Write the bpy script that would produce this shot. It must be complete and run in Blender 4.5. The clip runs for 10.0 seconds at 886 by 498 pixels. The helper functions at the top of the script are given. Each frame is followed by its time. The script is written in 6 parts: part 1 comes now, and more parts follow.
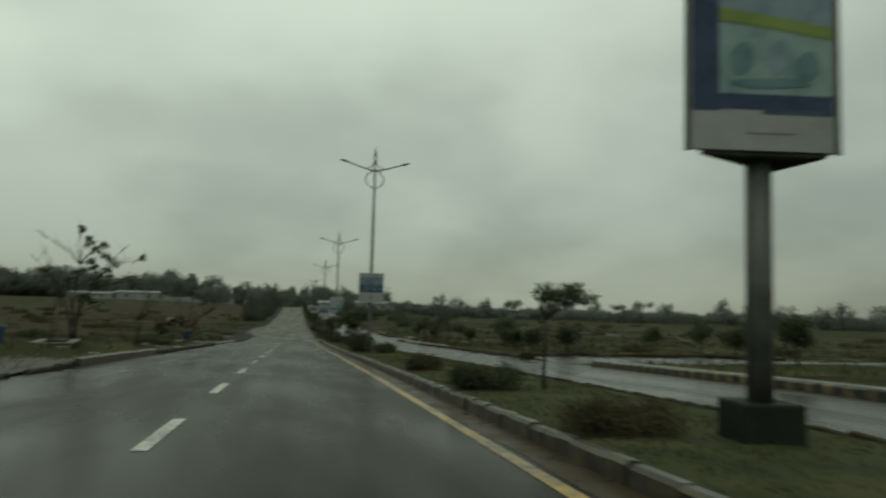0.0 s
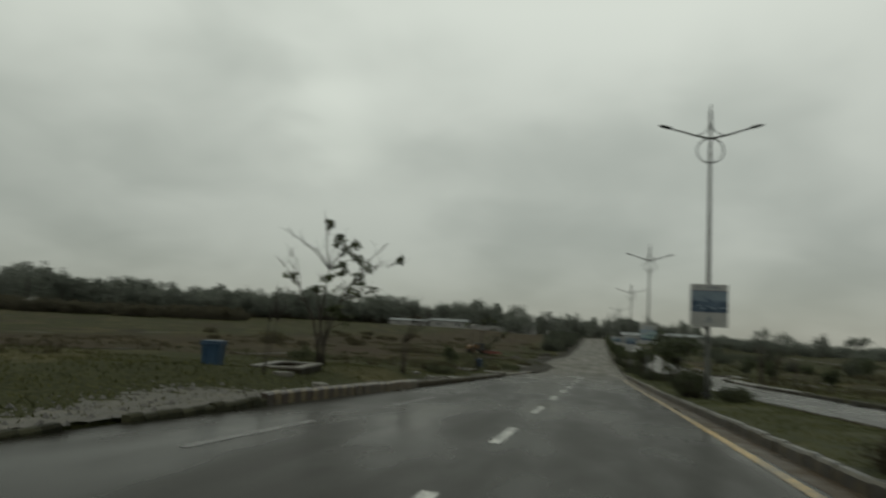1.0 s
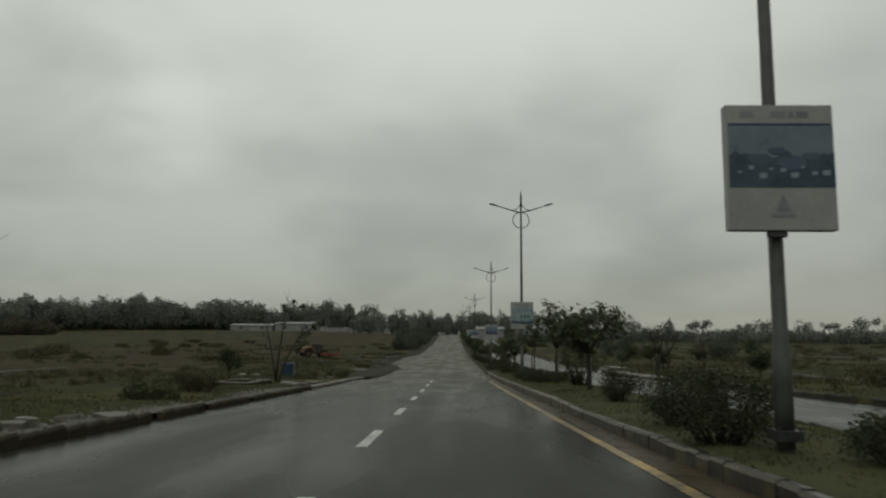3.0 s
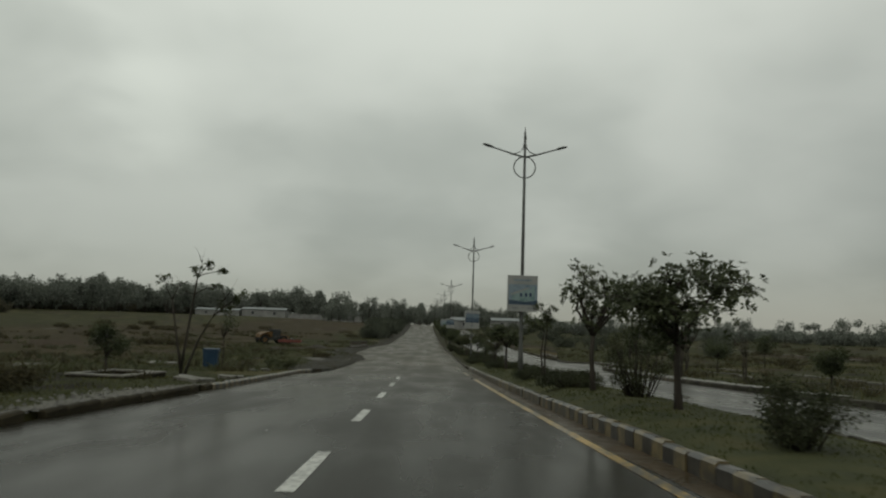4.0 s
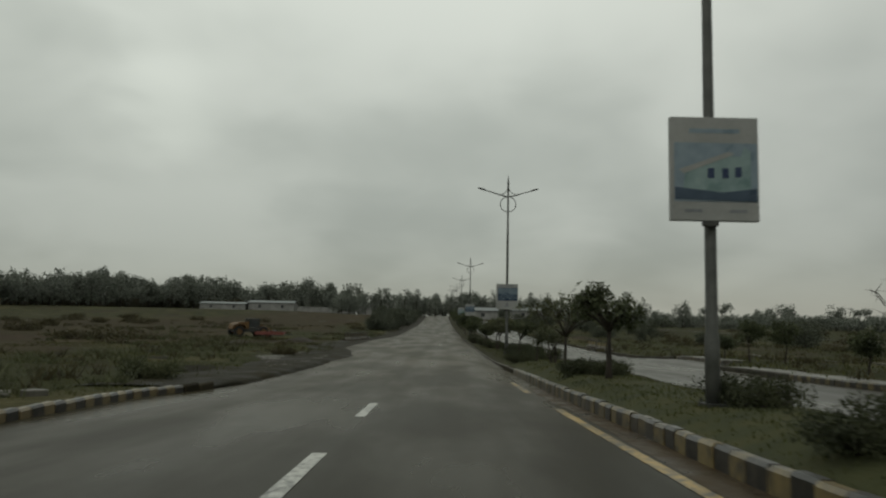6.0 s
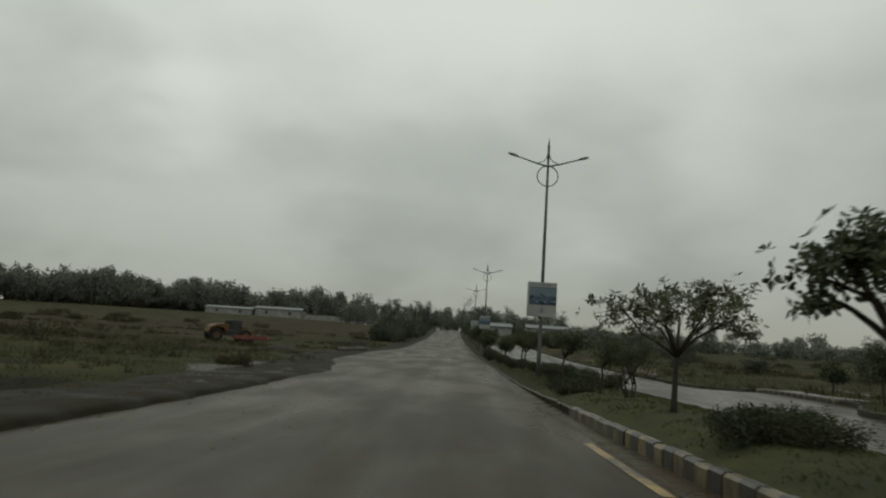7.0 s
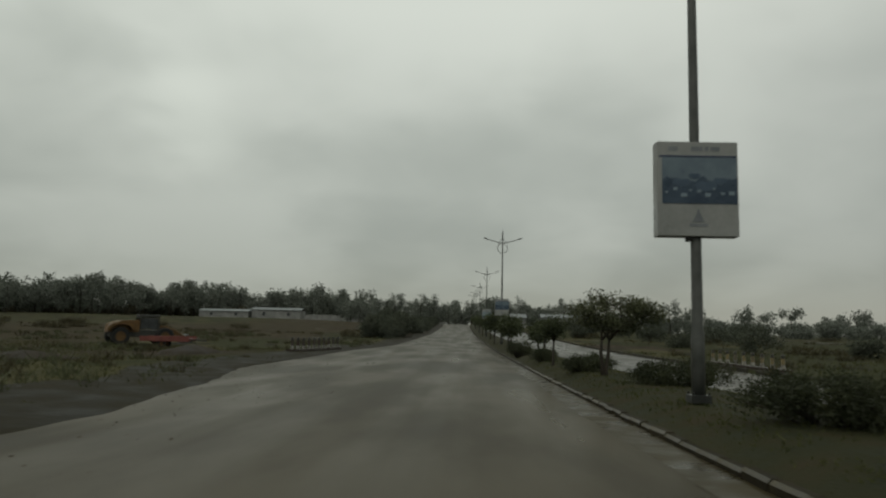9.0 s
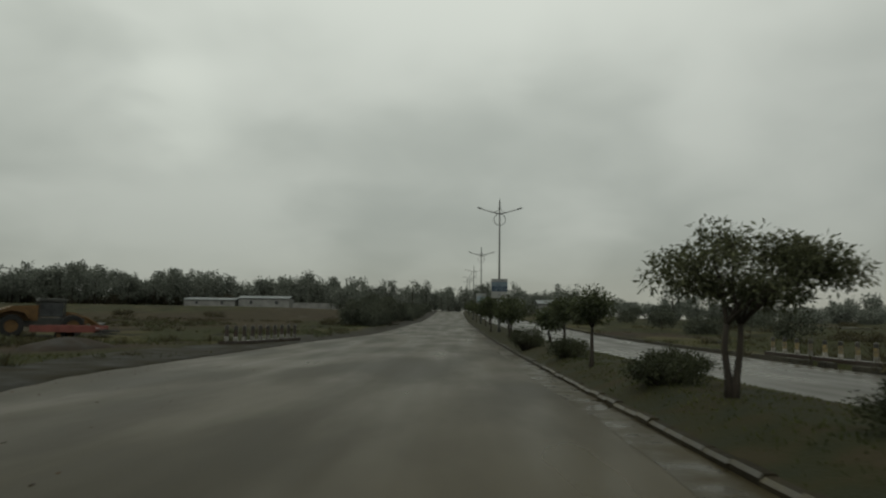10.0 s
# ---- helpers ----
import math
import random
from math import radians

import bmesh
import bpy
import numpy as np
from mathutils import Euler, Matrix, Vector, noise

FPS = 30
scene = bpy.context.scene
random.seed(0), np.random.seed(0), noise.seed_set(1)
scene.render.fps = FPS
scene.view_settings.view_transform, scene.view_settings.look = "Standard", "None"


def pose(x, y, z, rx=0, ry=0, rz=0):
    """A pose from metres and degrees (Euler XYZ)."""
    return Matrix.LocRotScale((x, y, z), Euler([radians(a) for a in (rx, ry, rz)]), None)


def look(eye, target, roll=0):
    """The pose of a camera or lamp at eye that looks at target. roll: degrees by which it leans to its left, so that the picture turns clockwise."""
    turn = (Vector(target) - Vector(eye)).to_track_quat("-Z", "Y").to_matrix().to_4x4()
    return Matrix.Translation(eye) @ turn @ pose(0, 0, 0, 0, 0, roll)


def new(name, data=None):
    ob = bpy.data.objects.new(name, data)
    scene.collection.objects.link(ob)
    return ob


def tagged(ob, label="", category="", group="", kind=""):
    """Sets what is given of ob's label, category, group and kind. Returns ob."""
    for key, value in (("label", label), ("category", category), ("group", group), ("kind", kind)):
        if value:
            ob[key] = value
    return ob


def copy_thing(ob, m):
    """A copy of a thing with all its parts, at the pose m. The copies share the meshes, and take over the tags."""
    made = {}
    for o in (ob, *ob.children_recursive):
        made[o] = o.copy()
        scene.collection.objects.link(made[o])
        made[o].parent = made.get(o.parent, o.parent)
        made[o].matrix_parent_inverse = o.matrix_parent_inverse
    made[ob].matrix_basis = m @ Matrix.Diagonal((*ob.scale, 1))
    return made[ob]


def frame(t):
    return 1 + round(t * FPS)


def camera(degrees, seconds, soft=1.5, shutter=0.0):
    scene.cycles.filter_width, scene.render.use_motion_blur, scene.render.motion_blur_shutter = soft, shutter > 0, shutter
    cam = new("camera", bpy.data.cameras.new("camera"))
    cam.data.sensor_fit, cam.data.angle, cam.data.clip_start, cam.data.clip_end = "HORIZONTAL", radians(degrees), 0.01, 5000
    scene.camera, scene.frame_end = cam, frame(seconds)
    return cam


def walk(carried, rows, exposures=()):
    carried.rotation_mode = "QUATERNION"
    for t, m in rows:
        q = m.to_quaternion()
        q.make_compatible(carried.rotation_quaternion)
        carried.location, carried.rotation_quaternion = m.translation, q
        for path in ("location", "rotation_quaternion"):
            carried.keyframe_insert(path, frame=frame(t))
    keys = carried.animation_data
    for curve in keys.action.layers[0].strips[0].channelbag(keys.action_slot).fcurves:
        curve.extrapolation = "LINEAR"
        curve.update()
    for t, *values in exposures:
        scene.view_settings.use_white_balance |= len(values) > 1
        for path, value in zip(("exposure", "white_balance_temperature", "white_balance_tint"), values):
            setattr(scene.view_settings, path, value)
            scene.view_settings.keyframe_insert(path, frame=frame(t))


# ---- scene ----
# ---------------------------------------------------------------- camera
cam = camera(64.0, 10.0, soft=2.2, shutter=0.2)
PATH = [
    (0, (0.001, -2.712, 1.245), (1.989, 7.053, 2.081), 1.63),
    (0.1, (-0.015, -1.769, 1.211), (1.350, 8.107, 1.991), 2.5),
    (0.2, (-0.031, -0.826, 1.178), (1.078, 9.068, 2.123), 1.3),
    (0.3, (-0.047, 0.118, 1.135), (0.937, 10.034, 1.971), 2.26),
    (0.5, (-0.04, 2.106, 1.078), (0.738, 12.05, 1.785), 3.53),
    (0.6, (-0.029, 3.207, 1.04), (0.325, 13.184, 1.62), 1.28),
    (0.7, (-0.042, 4.111, 1.009), (-0.314, 14.085, 1.674), 1.4),
    (0.8, (-0.053, 5.016, 0.979), (-1.635, 14.876, 1.509), 0.6),
    (0.9, (-0.067, 5.92, 0.950), (-1.509, 15.780, 1.788), 1.92),
    (1, (-0.062, 6.971, 0.911), (-2.239, 16.669, 2.016), 3.16),
    (1.2, (-0.109, 8.750, 0.850), (-3.845, 17.924, 2.218), 3.74),
    (1.5, (-0.117, 11.37, 0.760), (-4.838, 20.07, 2.182), 7.76),
    (1.7, (-0.1, 13.26, 0.695), (-4.741, 22.001, 2.129), 5.9),
    (1.8, (-0.1, 14.2, 0.661), (-3.964, 23.283, 2.263), 5.80),
    (2, (-0.069, 16.108, 0.616), (-3.565, 25.352, 2.145), 3.05),
    (2.2, (-0.110, 17.662, 0.520), (-2.836, 27.185, 1.897), 0.80),
    (2.5, (-0.173, 20.363, 0.431), (-1.206, 30.226, 1.719), -1.26),
    (2.7, (-0.107, 22.101, 0.368), (-0.527, 32.020, 1.564), -1.30),
    (3.8, (-0.257, 32.865, -0.057), (-0.127, 42.793, 1.134), 1.99),
    (4, (-0.268, 34.843, -0.133), (-0.059, 44.782, 0.943), 1.92),
    (4.5, (-0.279, 39.496, -0.322), (0.057, 49.432, 0.756), 0.67),
    (4.8, (-0.269, 42.351, -0.434), (-0.105, 52.265, 0.865), 0.9),
    (5, (-0.262, 44.254, -0.515), (-0.079, 54.186, 0.639), 0.50),
    (5.3, (-0.250, 47.042, -0.617), (0.001, 56.967, 0.578), 0.8),
    (5.5, (-0.243, 48.903, -0.688), (-0.217, 58.844, 0.396), 1.30),
    (5.7, (-0.152, 50.842, -0.759), (-0.095, 60.794, 0.216), 0.59),
    (6.8, (-0.119, 62.334, -1.175), (-0.342, 72.282, -0.174), 3.83),
    (7, (-0.1, 64.398, -1.24), (-0.303, 74.327, -0.064), 3.68),
    (7.5, (-0.1, 69.31, -1.401), (-0.193, 79.278, -0.612), 1.69),
    (7.7, (-0.107, 71.244, -1.467), (-0.276, 81.188, -0.423), 1.9),
    (8, (-0.117, 74.145, -1.56), (-0.344, 84.092, -0.556), 1.23),
    (8.2, (-0.091, 76.101, -1.602), (-0.139, 86.033, -0.436), 2.7),
    (8.3, (-0.086, 77.077, -1.627), (-0.489, 87.013, -0.573), 1.9),
    (8.5, (-0.06, 79.035, -1.671), (-0.298, 88.959, -0.464), 2.59),
    (9, (0.054, 83.883, -1.769), (-0.23, 93.816, -0.648), 1.25),
    (9.5, (0.197, 88.684, -1.867), (-0.018, 98.626, -0.821), 1.18),
    (10, (0.331, 93.519, -1.926), (0.138, 103.472, -0.972), 0.78),
]
walk(cam, [(t, look(eye, target, roll)) for t, eye, target, roll in PATH],
     [(0, 0.03, 6500, -4), (0.5, 0.02, 6500, 2), (1.0, 0.0, 6500, 9), (1.5, -0.03, 6500, 10), (2.0, -0.08, 6500, 10), (2.5, -0.08, 6500, 10), (4.0, 0.0, 6500, 10), (7.5, 0.0, 6500, 10), (10, -0.05, 6500, 10)])

# ---------------------------------------------------------------- sky and light: overcast, raining
world = bpy.data.worlds.new("overcast_sky")
scene.world = world
world.use_nodes = True
wn, wl = world.node_tree.nodes, world.node_tree.links
wn.clear()


def wnode(kind, **values):
    n = wn.new(kind)
    for key, v in values.items():
        n.inputs[key].default_value = v
    return n


w_out = wnode("ShaderNodeOutputWorld")
w_bg = wnode("ShaderNodeBackground", Strength=1.0)
w_tc = wnode("ShaderNodeTexCoord")
w_sep = wnode("ShaderNodeSeparateXYZ")
wl.new(w_tc.outputs["Generated"], w_sep.inputs[0])
# cloud deck: the direction cast onto a flat layer overhead
w_up = wn.new("ShaderNodeMath")
w_up.operation = "ADD"
w_up.inputs[1].default_value = 0.42
w_abs = wn.new("ShaderNodeMath")
w_abs.operation = "ABSOLUTE"
wl.new(w_sep.outputs["Z"], w_abs.inputs[0])
wl.new(w_abs.outputs[0], w_up.inputs[0])
w_div = wn.new("ShaderNodeVectorMath")
w_div.operation = "DIVIDE"
wl.new(w_tc.outputs["Generated"], w_div.inputs[0])
w_comb = wn.new("ShaderNodeCombineXYZ")
for k in range(3):
    wl.new(w_up.outputs[0], w_comb.inputs[k])
wl.new(w_comb.outputs[0], w_div.inputs[1])
w_n1 = wnode("ShaderNodeTexNoise", Scale=1.5, Detail=3.0, Roughness=0.42, Distortion=0.15)
w_n2 = wnode("ShaderNodeTexNoise", Scale=4.2, Detail=3.0, Roughness=0.45, Distortion=0.3)
wl.new(w_div.outputs[0], w_n1.inputs["Vector"])
wl.new(w_div.outputs[0], w_n2.inputs["Vector"])
w_mixn = wn.new("ShaderNodeMath")
w_mixn.operation = "MULTIPLY_ADD"
w_mixn.inputs[1].default_value = 0.35
wl.new(w_n2.outputs["Fac"], w_mixn.inputs[0])
wl.new(w_n1.outputs["Fac"], w_mixn.inputs[2])
w_ramp = wn.new("ShaderNodeValToRGB")
w_ramp.color_ramp.interpolation = "EASE"
w_ramp.color_ramp.elements[0].position = 0.47
w_ramp.color_ramp.elements[0].color = (0.402, 0.43, 0.377, 1)
w_ramp.color_ramp.elements[1].position = 0.88
w_ramp.color_ramp.elements[1].color = (0.562, 0.592, 0.526, 1)
wl.new(w_mixn.outputs[0], w_ramp.inputs[0])
# the deck thins towards the zenith and greys towards the horizon
w_grad = wn.new("ShaderNodeValToRGB")
w_grad.color_ramp.elements[0].position = 0.0
w_grad.color_ramp.elements[0].color = (0.56, 0.56, 0.555, 1)
w_grad.color_ramp.elements[1].position = 0.42
w_grad.color_ramp.elements[1].color = (1.13, 1.13, 1.13, 1)
w_mid = w_grad.color_ramp.elements.new(0.2)
w_mid.color = (0.86, 0.86, 0.85, 1)
wl.new(w_sep.outputs["Z"], w_grad.inputs[0])
w_mul = wn.new("ShaderNodeMix")
w_mul.data_type, w_mul.blend_type = "RGBA", "MULTIPLY"
w_mul.inputs["Factor"].default_value = 1.0
wl.new(w_ramp.outputs["Color"], w_mul.inputs["A"])
wl.new(w_grad.outputs["Color"], w_mul.inputs["B"])
# a thinner, brighter break in the deck, ragged at its edges
w_dir = wn.new("ShaderNodeVectorMath")
w_dir.operation = "DISTANCE"
w_dir.inputs[1].default_value = Vector((-0.40, 0.98, 0.31)).normalized()
w_wav = wn.new("ShaderNodeVectorMath")
w_wav.operation = "MULTIPLY_ADD"
w_wav.inputs[1].default_value = (0.22, 0.22, 0.12)
wl.new(w_n2.outputs["Color"], w_wav.inputs[0])
w_off = wn.new("ShaderNodeVectorMath")
w_off.operation = "SUBTRACT"
w_off.inputs[1].default_value = (0.11, 0.11, 0.06)
wl.new(w_tc.outputs["Generated"], w_off.inputs[0])
wl.new(w_off.outputs[0], w_wav.inputs[2])
wl.new(w_wav.outputs[0], w_dir.inputs[0])
w_gap = wn.new("ShaderNodeMapRange")
w_gap.interpolation_type = "SMOOTHSTEP"
for key, v in (("From Min", 0.015), ("From Max", 0.12), ("To Min", 1.15), ("To Max", 1.0)):
    w_gap.inputs[key].default_value = v
wl.new(w_dir.outputs["Value"], w_gap.inputs["Value"])
w_lit = wn.new("ShaderNodeVectorMath")
w_lit.operation = "SCALE"
wl.new(w_mul.outputs["Result"], w_lit.inputs[0])
wl.new(w_gap.outputs[0], w_lit.inputs["Scale"])
# the deck is thicker towards the east
w_east = wn.new("ShaderNodeMapRange")
w_east.interpolation_type = "SMOOTHSTEP"
for key, v in (("From Min", 0.05), ("From Max", 0.7), ("To Min", 1.0), ("To Max", 0.8)):
    w_east.inputs[key].default_value = v
wl.new(w_sep.outputs["X"], w_east.inputs["Value"])
w_lit2 = wn.new("ShaderNodeVectorMath")
w_lit2.operation = "SCALE"
wl.new(w_lit.outputs[0], w_lit2.inputs[0])
wl.new(w_east.outputs[0], w_lit2.inputs["Scale"])
# a little of the clear sky above comes through
w_sky = wn.new("ShaderNodeTexSky")
w_sky.sky_type = "NISHITA"
w_sky.sun_disc = False
w_sky.sun_elevation, w_sky.sun_rotation = radians(48), radians(25)
w_skyk = wn.new("ShaderNodeVectorMath")
w_skyk.operation = "SCALE"
w_skyk.inputs["Scale"].default_value = 0.006
wl.new(w_sky.outputs["Color"], w_skyk.inputs[0])
w_add = wn.new("ShaderNodeVectorMath")
w_add.operation = "ADD"
wl.new(w_lit2.outputs[0], w_add.inputs[0])
wl.new(w_skyk.outputs[0], w_add.inputs[1])
wl.new(w_add.outputs[0], w_bg.inputs["Color"])
wl.new(w_bg.outputs[0], w_out.inputs[0])

sun_data = bpy.data.lights.new("sun", "SUN")
sun_data.energy, sun_data.angle, sun_data.color = 0.5, radians(25), (1.0, 0.97, 0.92)
sun = new("sun", sun_data)
sun.matrix_world = pose(0, 0, 60, 42, 0, -25)


# ---------------------------------------------------------------- materials
def material(name, colors, scale=2.0, rough=0.8, metal=0.0, bump=0.3, fine=30.0, spec=0.25, island=0.0, obj_random=0.0, rough_var=0.15, stretch=(1, 1, 1), through_light=0.0):
    """Two scales of colour noise between the given colours, roughness that follows them, and fine relief."""
    m = bpy.data.materials.new(name)
    m.use_nodes = True
    nt, ns = m.node_tree.links, m.node_tree.nodes
    p = ns["Principled BSDF"]
    tc = ns.new("ShaderNodeTexCoord")
    mp = ns.new("ShaderNodeMapping")
    mp.inputs["Scale"].default_value = stretch
    nt.new(tc.outputs["Object"], mp.inputs[0])
    n1, n2 = ns.new("ShaderNodeTexNoise"), ns.new("ShaderNodeTexNoise")
    n1.inputs["Scale"].default_value, n1.inputs["Detail"].default_value = scale, 5
    n2.inputs["Scale"].default_value, n2.inputs["Detail"].default_value = fine, 3
    for n in (n1, n2):
        nt.new(mp.outputs[0], n.inputs["Vector"])
    mixed = ns.new("ShaderNodeMath")
    mixed.operation = "MULTIPLY_ADD"
    mixed.inputs[1].default_value = 0.3
    nt.new(n2.outputs["Fac"], mixed.inputs[0])
    nt.new(n1.outputs["Fac"], mixed.inputs[2])
    ramp = ns.new("ShaderNodeValToRGB")
    els = ramp.color_ramp.elements
    while len(els) < len(colors):
        els.new(0.5)
    for k, c in enumerate(colors):
        els[k].position = 0.45 + 0.4 * k / max(1, len(colors) - 1)
        els[k].color = (*c, 1)
    nt.new(mixed.outputs[0], ramp.inputs[0])
    color = ramp.outputs["Color"]
    if island or obj_random:
        info = ns.new("ShaderNodeNewGeometry" if island else "ShaderNodeObjectInfo")
        hsv = ns.new("ShaderNodeHueSaturation")
        mr = ns.new("ShaderNodeMapRange")
        k = island or obj_random
        mr.inputs["To Min"].default_value, mr.inputs["To Max"].default_value = 1 - k, 1 + k
        nt.new(info.outputs["Random Per Island" if island else "Random"], mr.inputs["Value"])
        nt.new(mr.outputs[0], hsv.inputs["Value"])
        nt.new(color, hsv.inputs["Color"])
        color = hsv.outputs["Color"]
    nt.new(color, p.inputs["Base Color"])
    rr = ns.new("ShaderNodeMapRange")
    rr.inputs["From Min"].default_value, rr.inputs["From Max"].default_value = 0.35, 0.65
    rr.inputs["To Min"].default_value, rr.inputs["To Max"].default_value = max(0.03, rough - rough_var), min(1, rough + rough_var)
    nt.new(n1.outputs["Fac"], rr.inputs["Value"])
    nt.new(rr.outputs[0], p.inputs["Roughness"])
    p.inputs["Metallic"].default_value = metal
    p.inputs["Specular IOR Level"].default_value = spec
    if bump:
        b = ns.new("ShaderNodeBump")
        b.inputs["Strength"].default_value, b.inputs["Distance"].default_value = bump, 0.02
        nt.new(n2.outputs["Fac"], b.inputs["Height"])
        nt.new(b.outputs[0], p.inputs["Normal"])
    if through_light:
        tr, mx = ns.new("ShaderNodeBsdfTranslucent"), ns.new("ShaderNodeMixShader")
        nt.new(color, tr.inputs["Color"])
        mx.inputs[0].default_value = through_light
        nt.new(p.outputs[0], mx.inputs[1])
        nt.new(tr.outputs[0], mx.inputs[2])
        nt.new(mx.outputs[0], ns["Material Output"].inputs["Surface"])
    return m


def wet_road(name, mud, gloss):
    """Wet asphalt: dark aggregate, standing water films along the wheel tracks, and washed-in mud further down the road."""
    m = bpy.data.materials.new(name)
    m.use_nodes = True
    nt, ns = m.node_tree.links, m.node_tree.nodes
    p = ns["Principled BSDF"]
    tc = ns.new("ShaderNodeTexCoord")

    def noise(scale, stretch, detail=4.0):
        mp, n = ns.new("ShaderNodeMapping"), ns.new("ShaderNodeTexNoise")
        mp.inputs["Scale"].default_value = stretch
        n.inputs["Scale"].default_value, n.inputs["Detail"].default_value = scale, detail
        nt.new(tc.outputs["Object"], mp.inputs[0])
        nt.new(mp.outputs[0], n.inputs["Vector"])
        return n

    def ramp(fac, lo, hi, a, b):
        r = ns.new("ShaderNodeMapRange")
        r.interpolation_type = "SMOOTHSTEP"
        for key, v in (("From Min", lo), ("From Max", hi), ("To Min", a), ("To Max", b)):
            r.inputs[key].default_value = v
        nt.new(fac, r.inputs["Value"])
        return r.outputs[0]

    grain = noise(55, (1, 1, 1), 3)
    patches = noise(0.55, (1, 0.28, 1), 5)
    tracks = noise(0.9, (1, 0.06, 1), 3)
    rgb = ns.new("ShaderNodeValToRGB")
    rgb.color_ramp.elements[0].position, rgb.color_ramp.elements[0].color = 0.3, (0.011, 0.011, 0.0085, 1)
    rgb.color_ramp.elements[1].position, rgb.color_ramp.elements[1].color = 0.75, (0.030, 0.028, 0.021, 1)
    nt.new(grain.outputs["Fac"], rgb.inputs[0])
    # mud film
    sep = ns.new("ShaderNodeSeparateXYZ")
    nt.new(tc.outputs["Object"], sep.inputs[0])
    along = ramp(sep.outputs["Y"], 35, 95, 0.0, 1.0)
    blot = ramp(patches.outputs["Fac"], 0.3, 0.7, 0.4, 1.0)
    mul = ns.new("ShaderNodeMath")
    mul.operation = "MULTIPLY"
    nt.new(along, mul.inputs[0])
    nt.new(blot, mul.inputs[1])
    mul2 = ns.new("ShaderNodeMath")
    mul2.operation = "MULTIPLY"
    mul2.inputs[1].default_value = mud
    nt.new(mul.outputs[0], mul2.inputs[0])
    mix = ns.new("ShaderNodeMix")
    mix.data_type = "RGBA"
    mix.inputs["B"].default_value = (0.070, 0.056, 0.027, 1)
    nt.new(mul2.outputs[0], mix.inputs["Factor"])
    nt.new(rgb.outputs["Color"], mix.inputs["A"])
    nt.new(mix.outputs["Result"], p.inputs["Base Color"])
    # film of water: smooth where it stands, rougher on the crown of the aggregate
    r1 = ramp(patches.outputs["Fac"], 0.36, 0.66, 0.34, 0.17)
    r2 = ramp(tracks.outputs["Fac"], 0.35, 0.7, 0.04, -0.04)
    add = ns.new("ShaderNodeMath")
    add.operation = "ADD"
    nt.new(r1, add.inputs[0])
    nt.new(r2, add.inputs[1])
    silt = ns.new("ShaderNodeMath")
    silt.operation = "MULTIPLY_ADD"
    silt.inputs[1].default_value = 0.16
    nt.new(mul2.outputs[0], silt.inputs[0])
    nt.new(add.outputs[0], silt.inputs[2])
    nt.new(silt.outputs[0], p.inputs["Roughness"])
    p.inputs["Specular IOR Level"].default_value = gloss
    b = ns.new("ShaderNodeBump")
    b.inputs["Strength"].default_value, b.inputs["Distance"].default_value = 0.12, 0.006
    nt.new(grain.outputs["Fac"], b.inputs["Height"])
    nt.new(b.outputs[0], p.inputs["Normal"])
    return m


def worn_paint(name, color, under, wear=0.5, scale=6.0, rough=0.35):
    """Road or kerb paint, worn through to what lies under it."""
    m = bpy.data.materials.new(name)
    m.use_nodes = True
    nt, ns = m.node_tree.links, m.node_tree.nodes
    p = ns["Principled BSDF"]
    geo = ns.new("ShaderNodeNewGeometry")
    n1, n2 = ns.new("ShaderNodeTexNoise"), ns.new("ShaderNodeTexNoise")
    for n, s, d in ((n1, scale, 6), (n2, 0.7, 3)):
        n.inputs["Scale"].default_value, n.inputs["Detail"].default_value = s, d
        nt.new(geo.outputs["Position"], n.inputs["Vector"])
    s = ns.new("ShaderNodeMath")
    s.operation = "MULTIPLY_ADD"
    s.inputs[1].default_value = 0.7
    nt.new(n2.outputs["Fac"], s.inputs[0])
    nt.new(n1.outputs["Fac"], s.inputs[2])
    r = ns.new("ShaderNodeMapRange")
    r.inputs["From Min"].default_value, r.inputs["From Max"].default_value = 0.5 + 0.5 * wear, 0.8 + 0.5 * wear
    nt.new(s.outputs[0], r.inputs["Value"])
    mix = ns.new("ShaderNodeMix")
    mix.data_type = "RGBA"
    mix.inputs["A"].default_value, mix.inputs["B"].default_value = (*color, 1), (*under, 1)
    nt.new(r.outputs[0], mix.inputs["Factor"])
    nt.new(mix.outputs["Result"], p.inputs["Base Color"])
    p.inputs["Roughness"].default_value = rough
    b = ns.new("ShaderNodeBump")
    b.inputs["Strength"].default_value, b.inputs["Distance"].default_value = 0.3, 0.01
    nt.new(n1.outputs["Fac"], b.inputs["Height"])
    nt.new(b.outputs[0], p.inputs["Normal"])
    return m


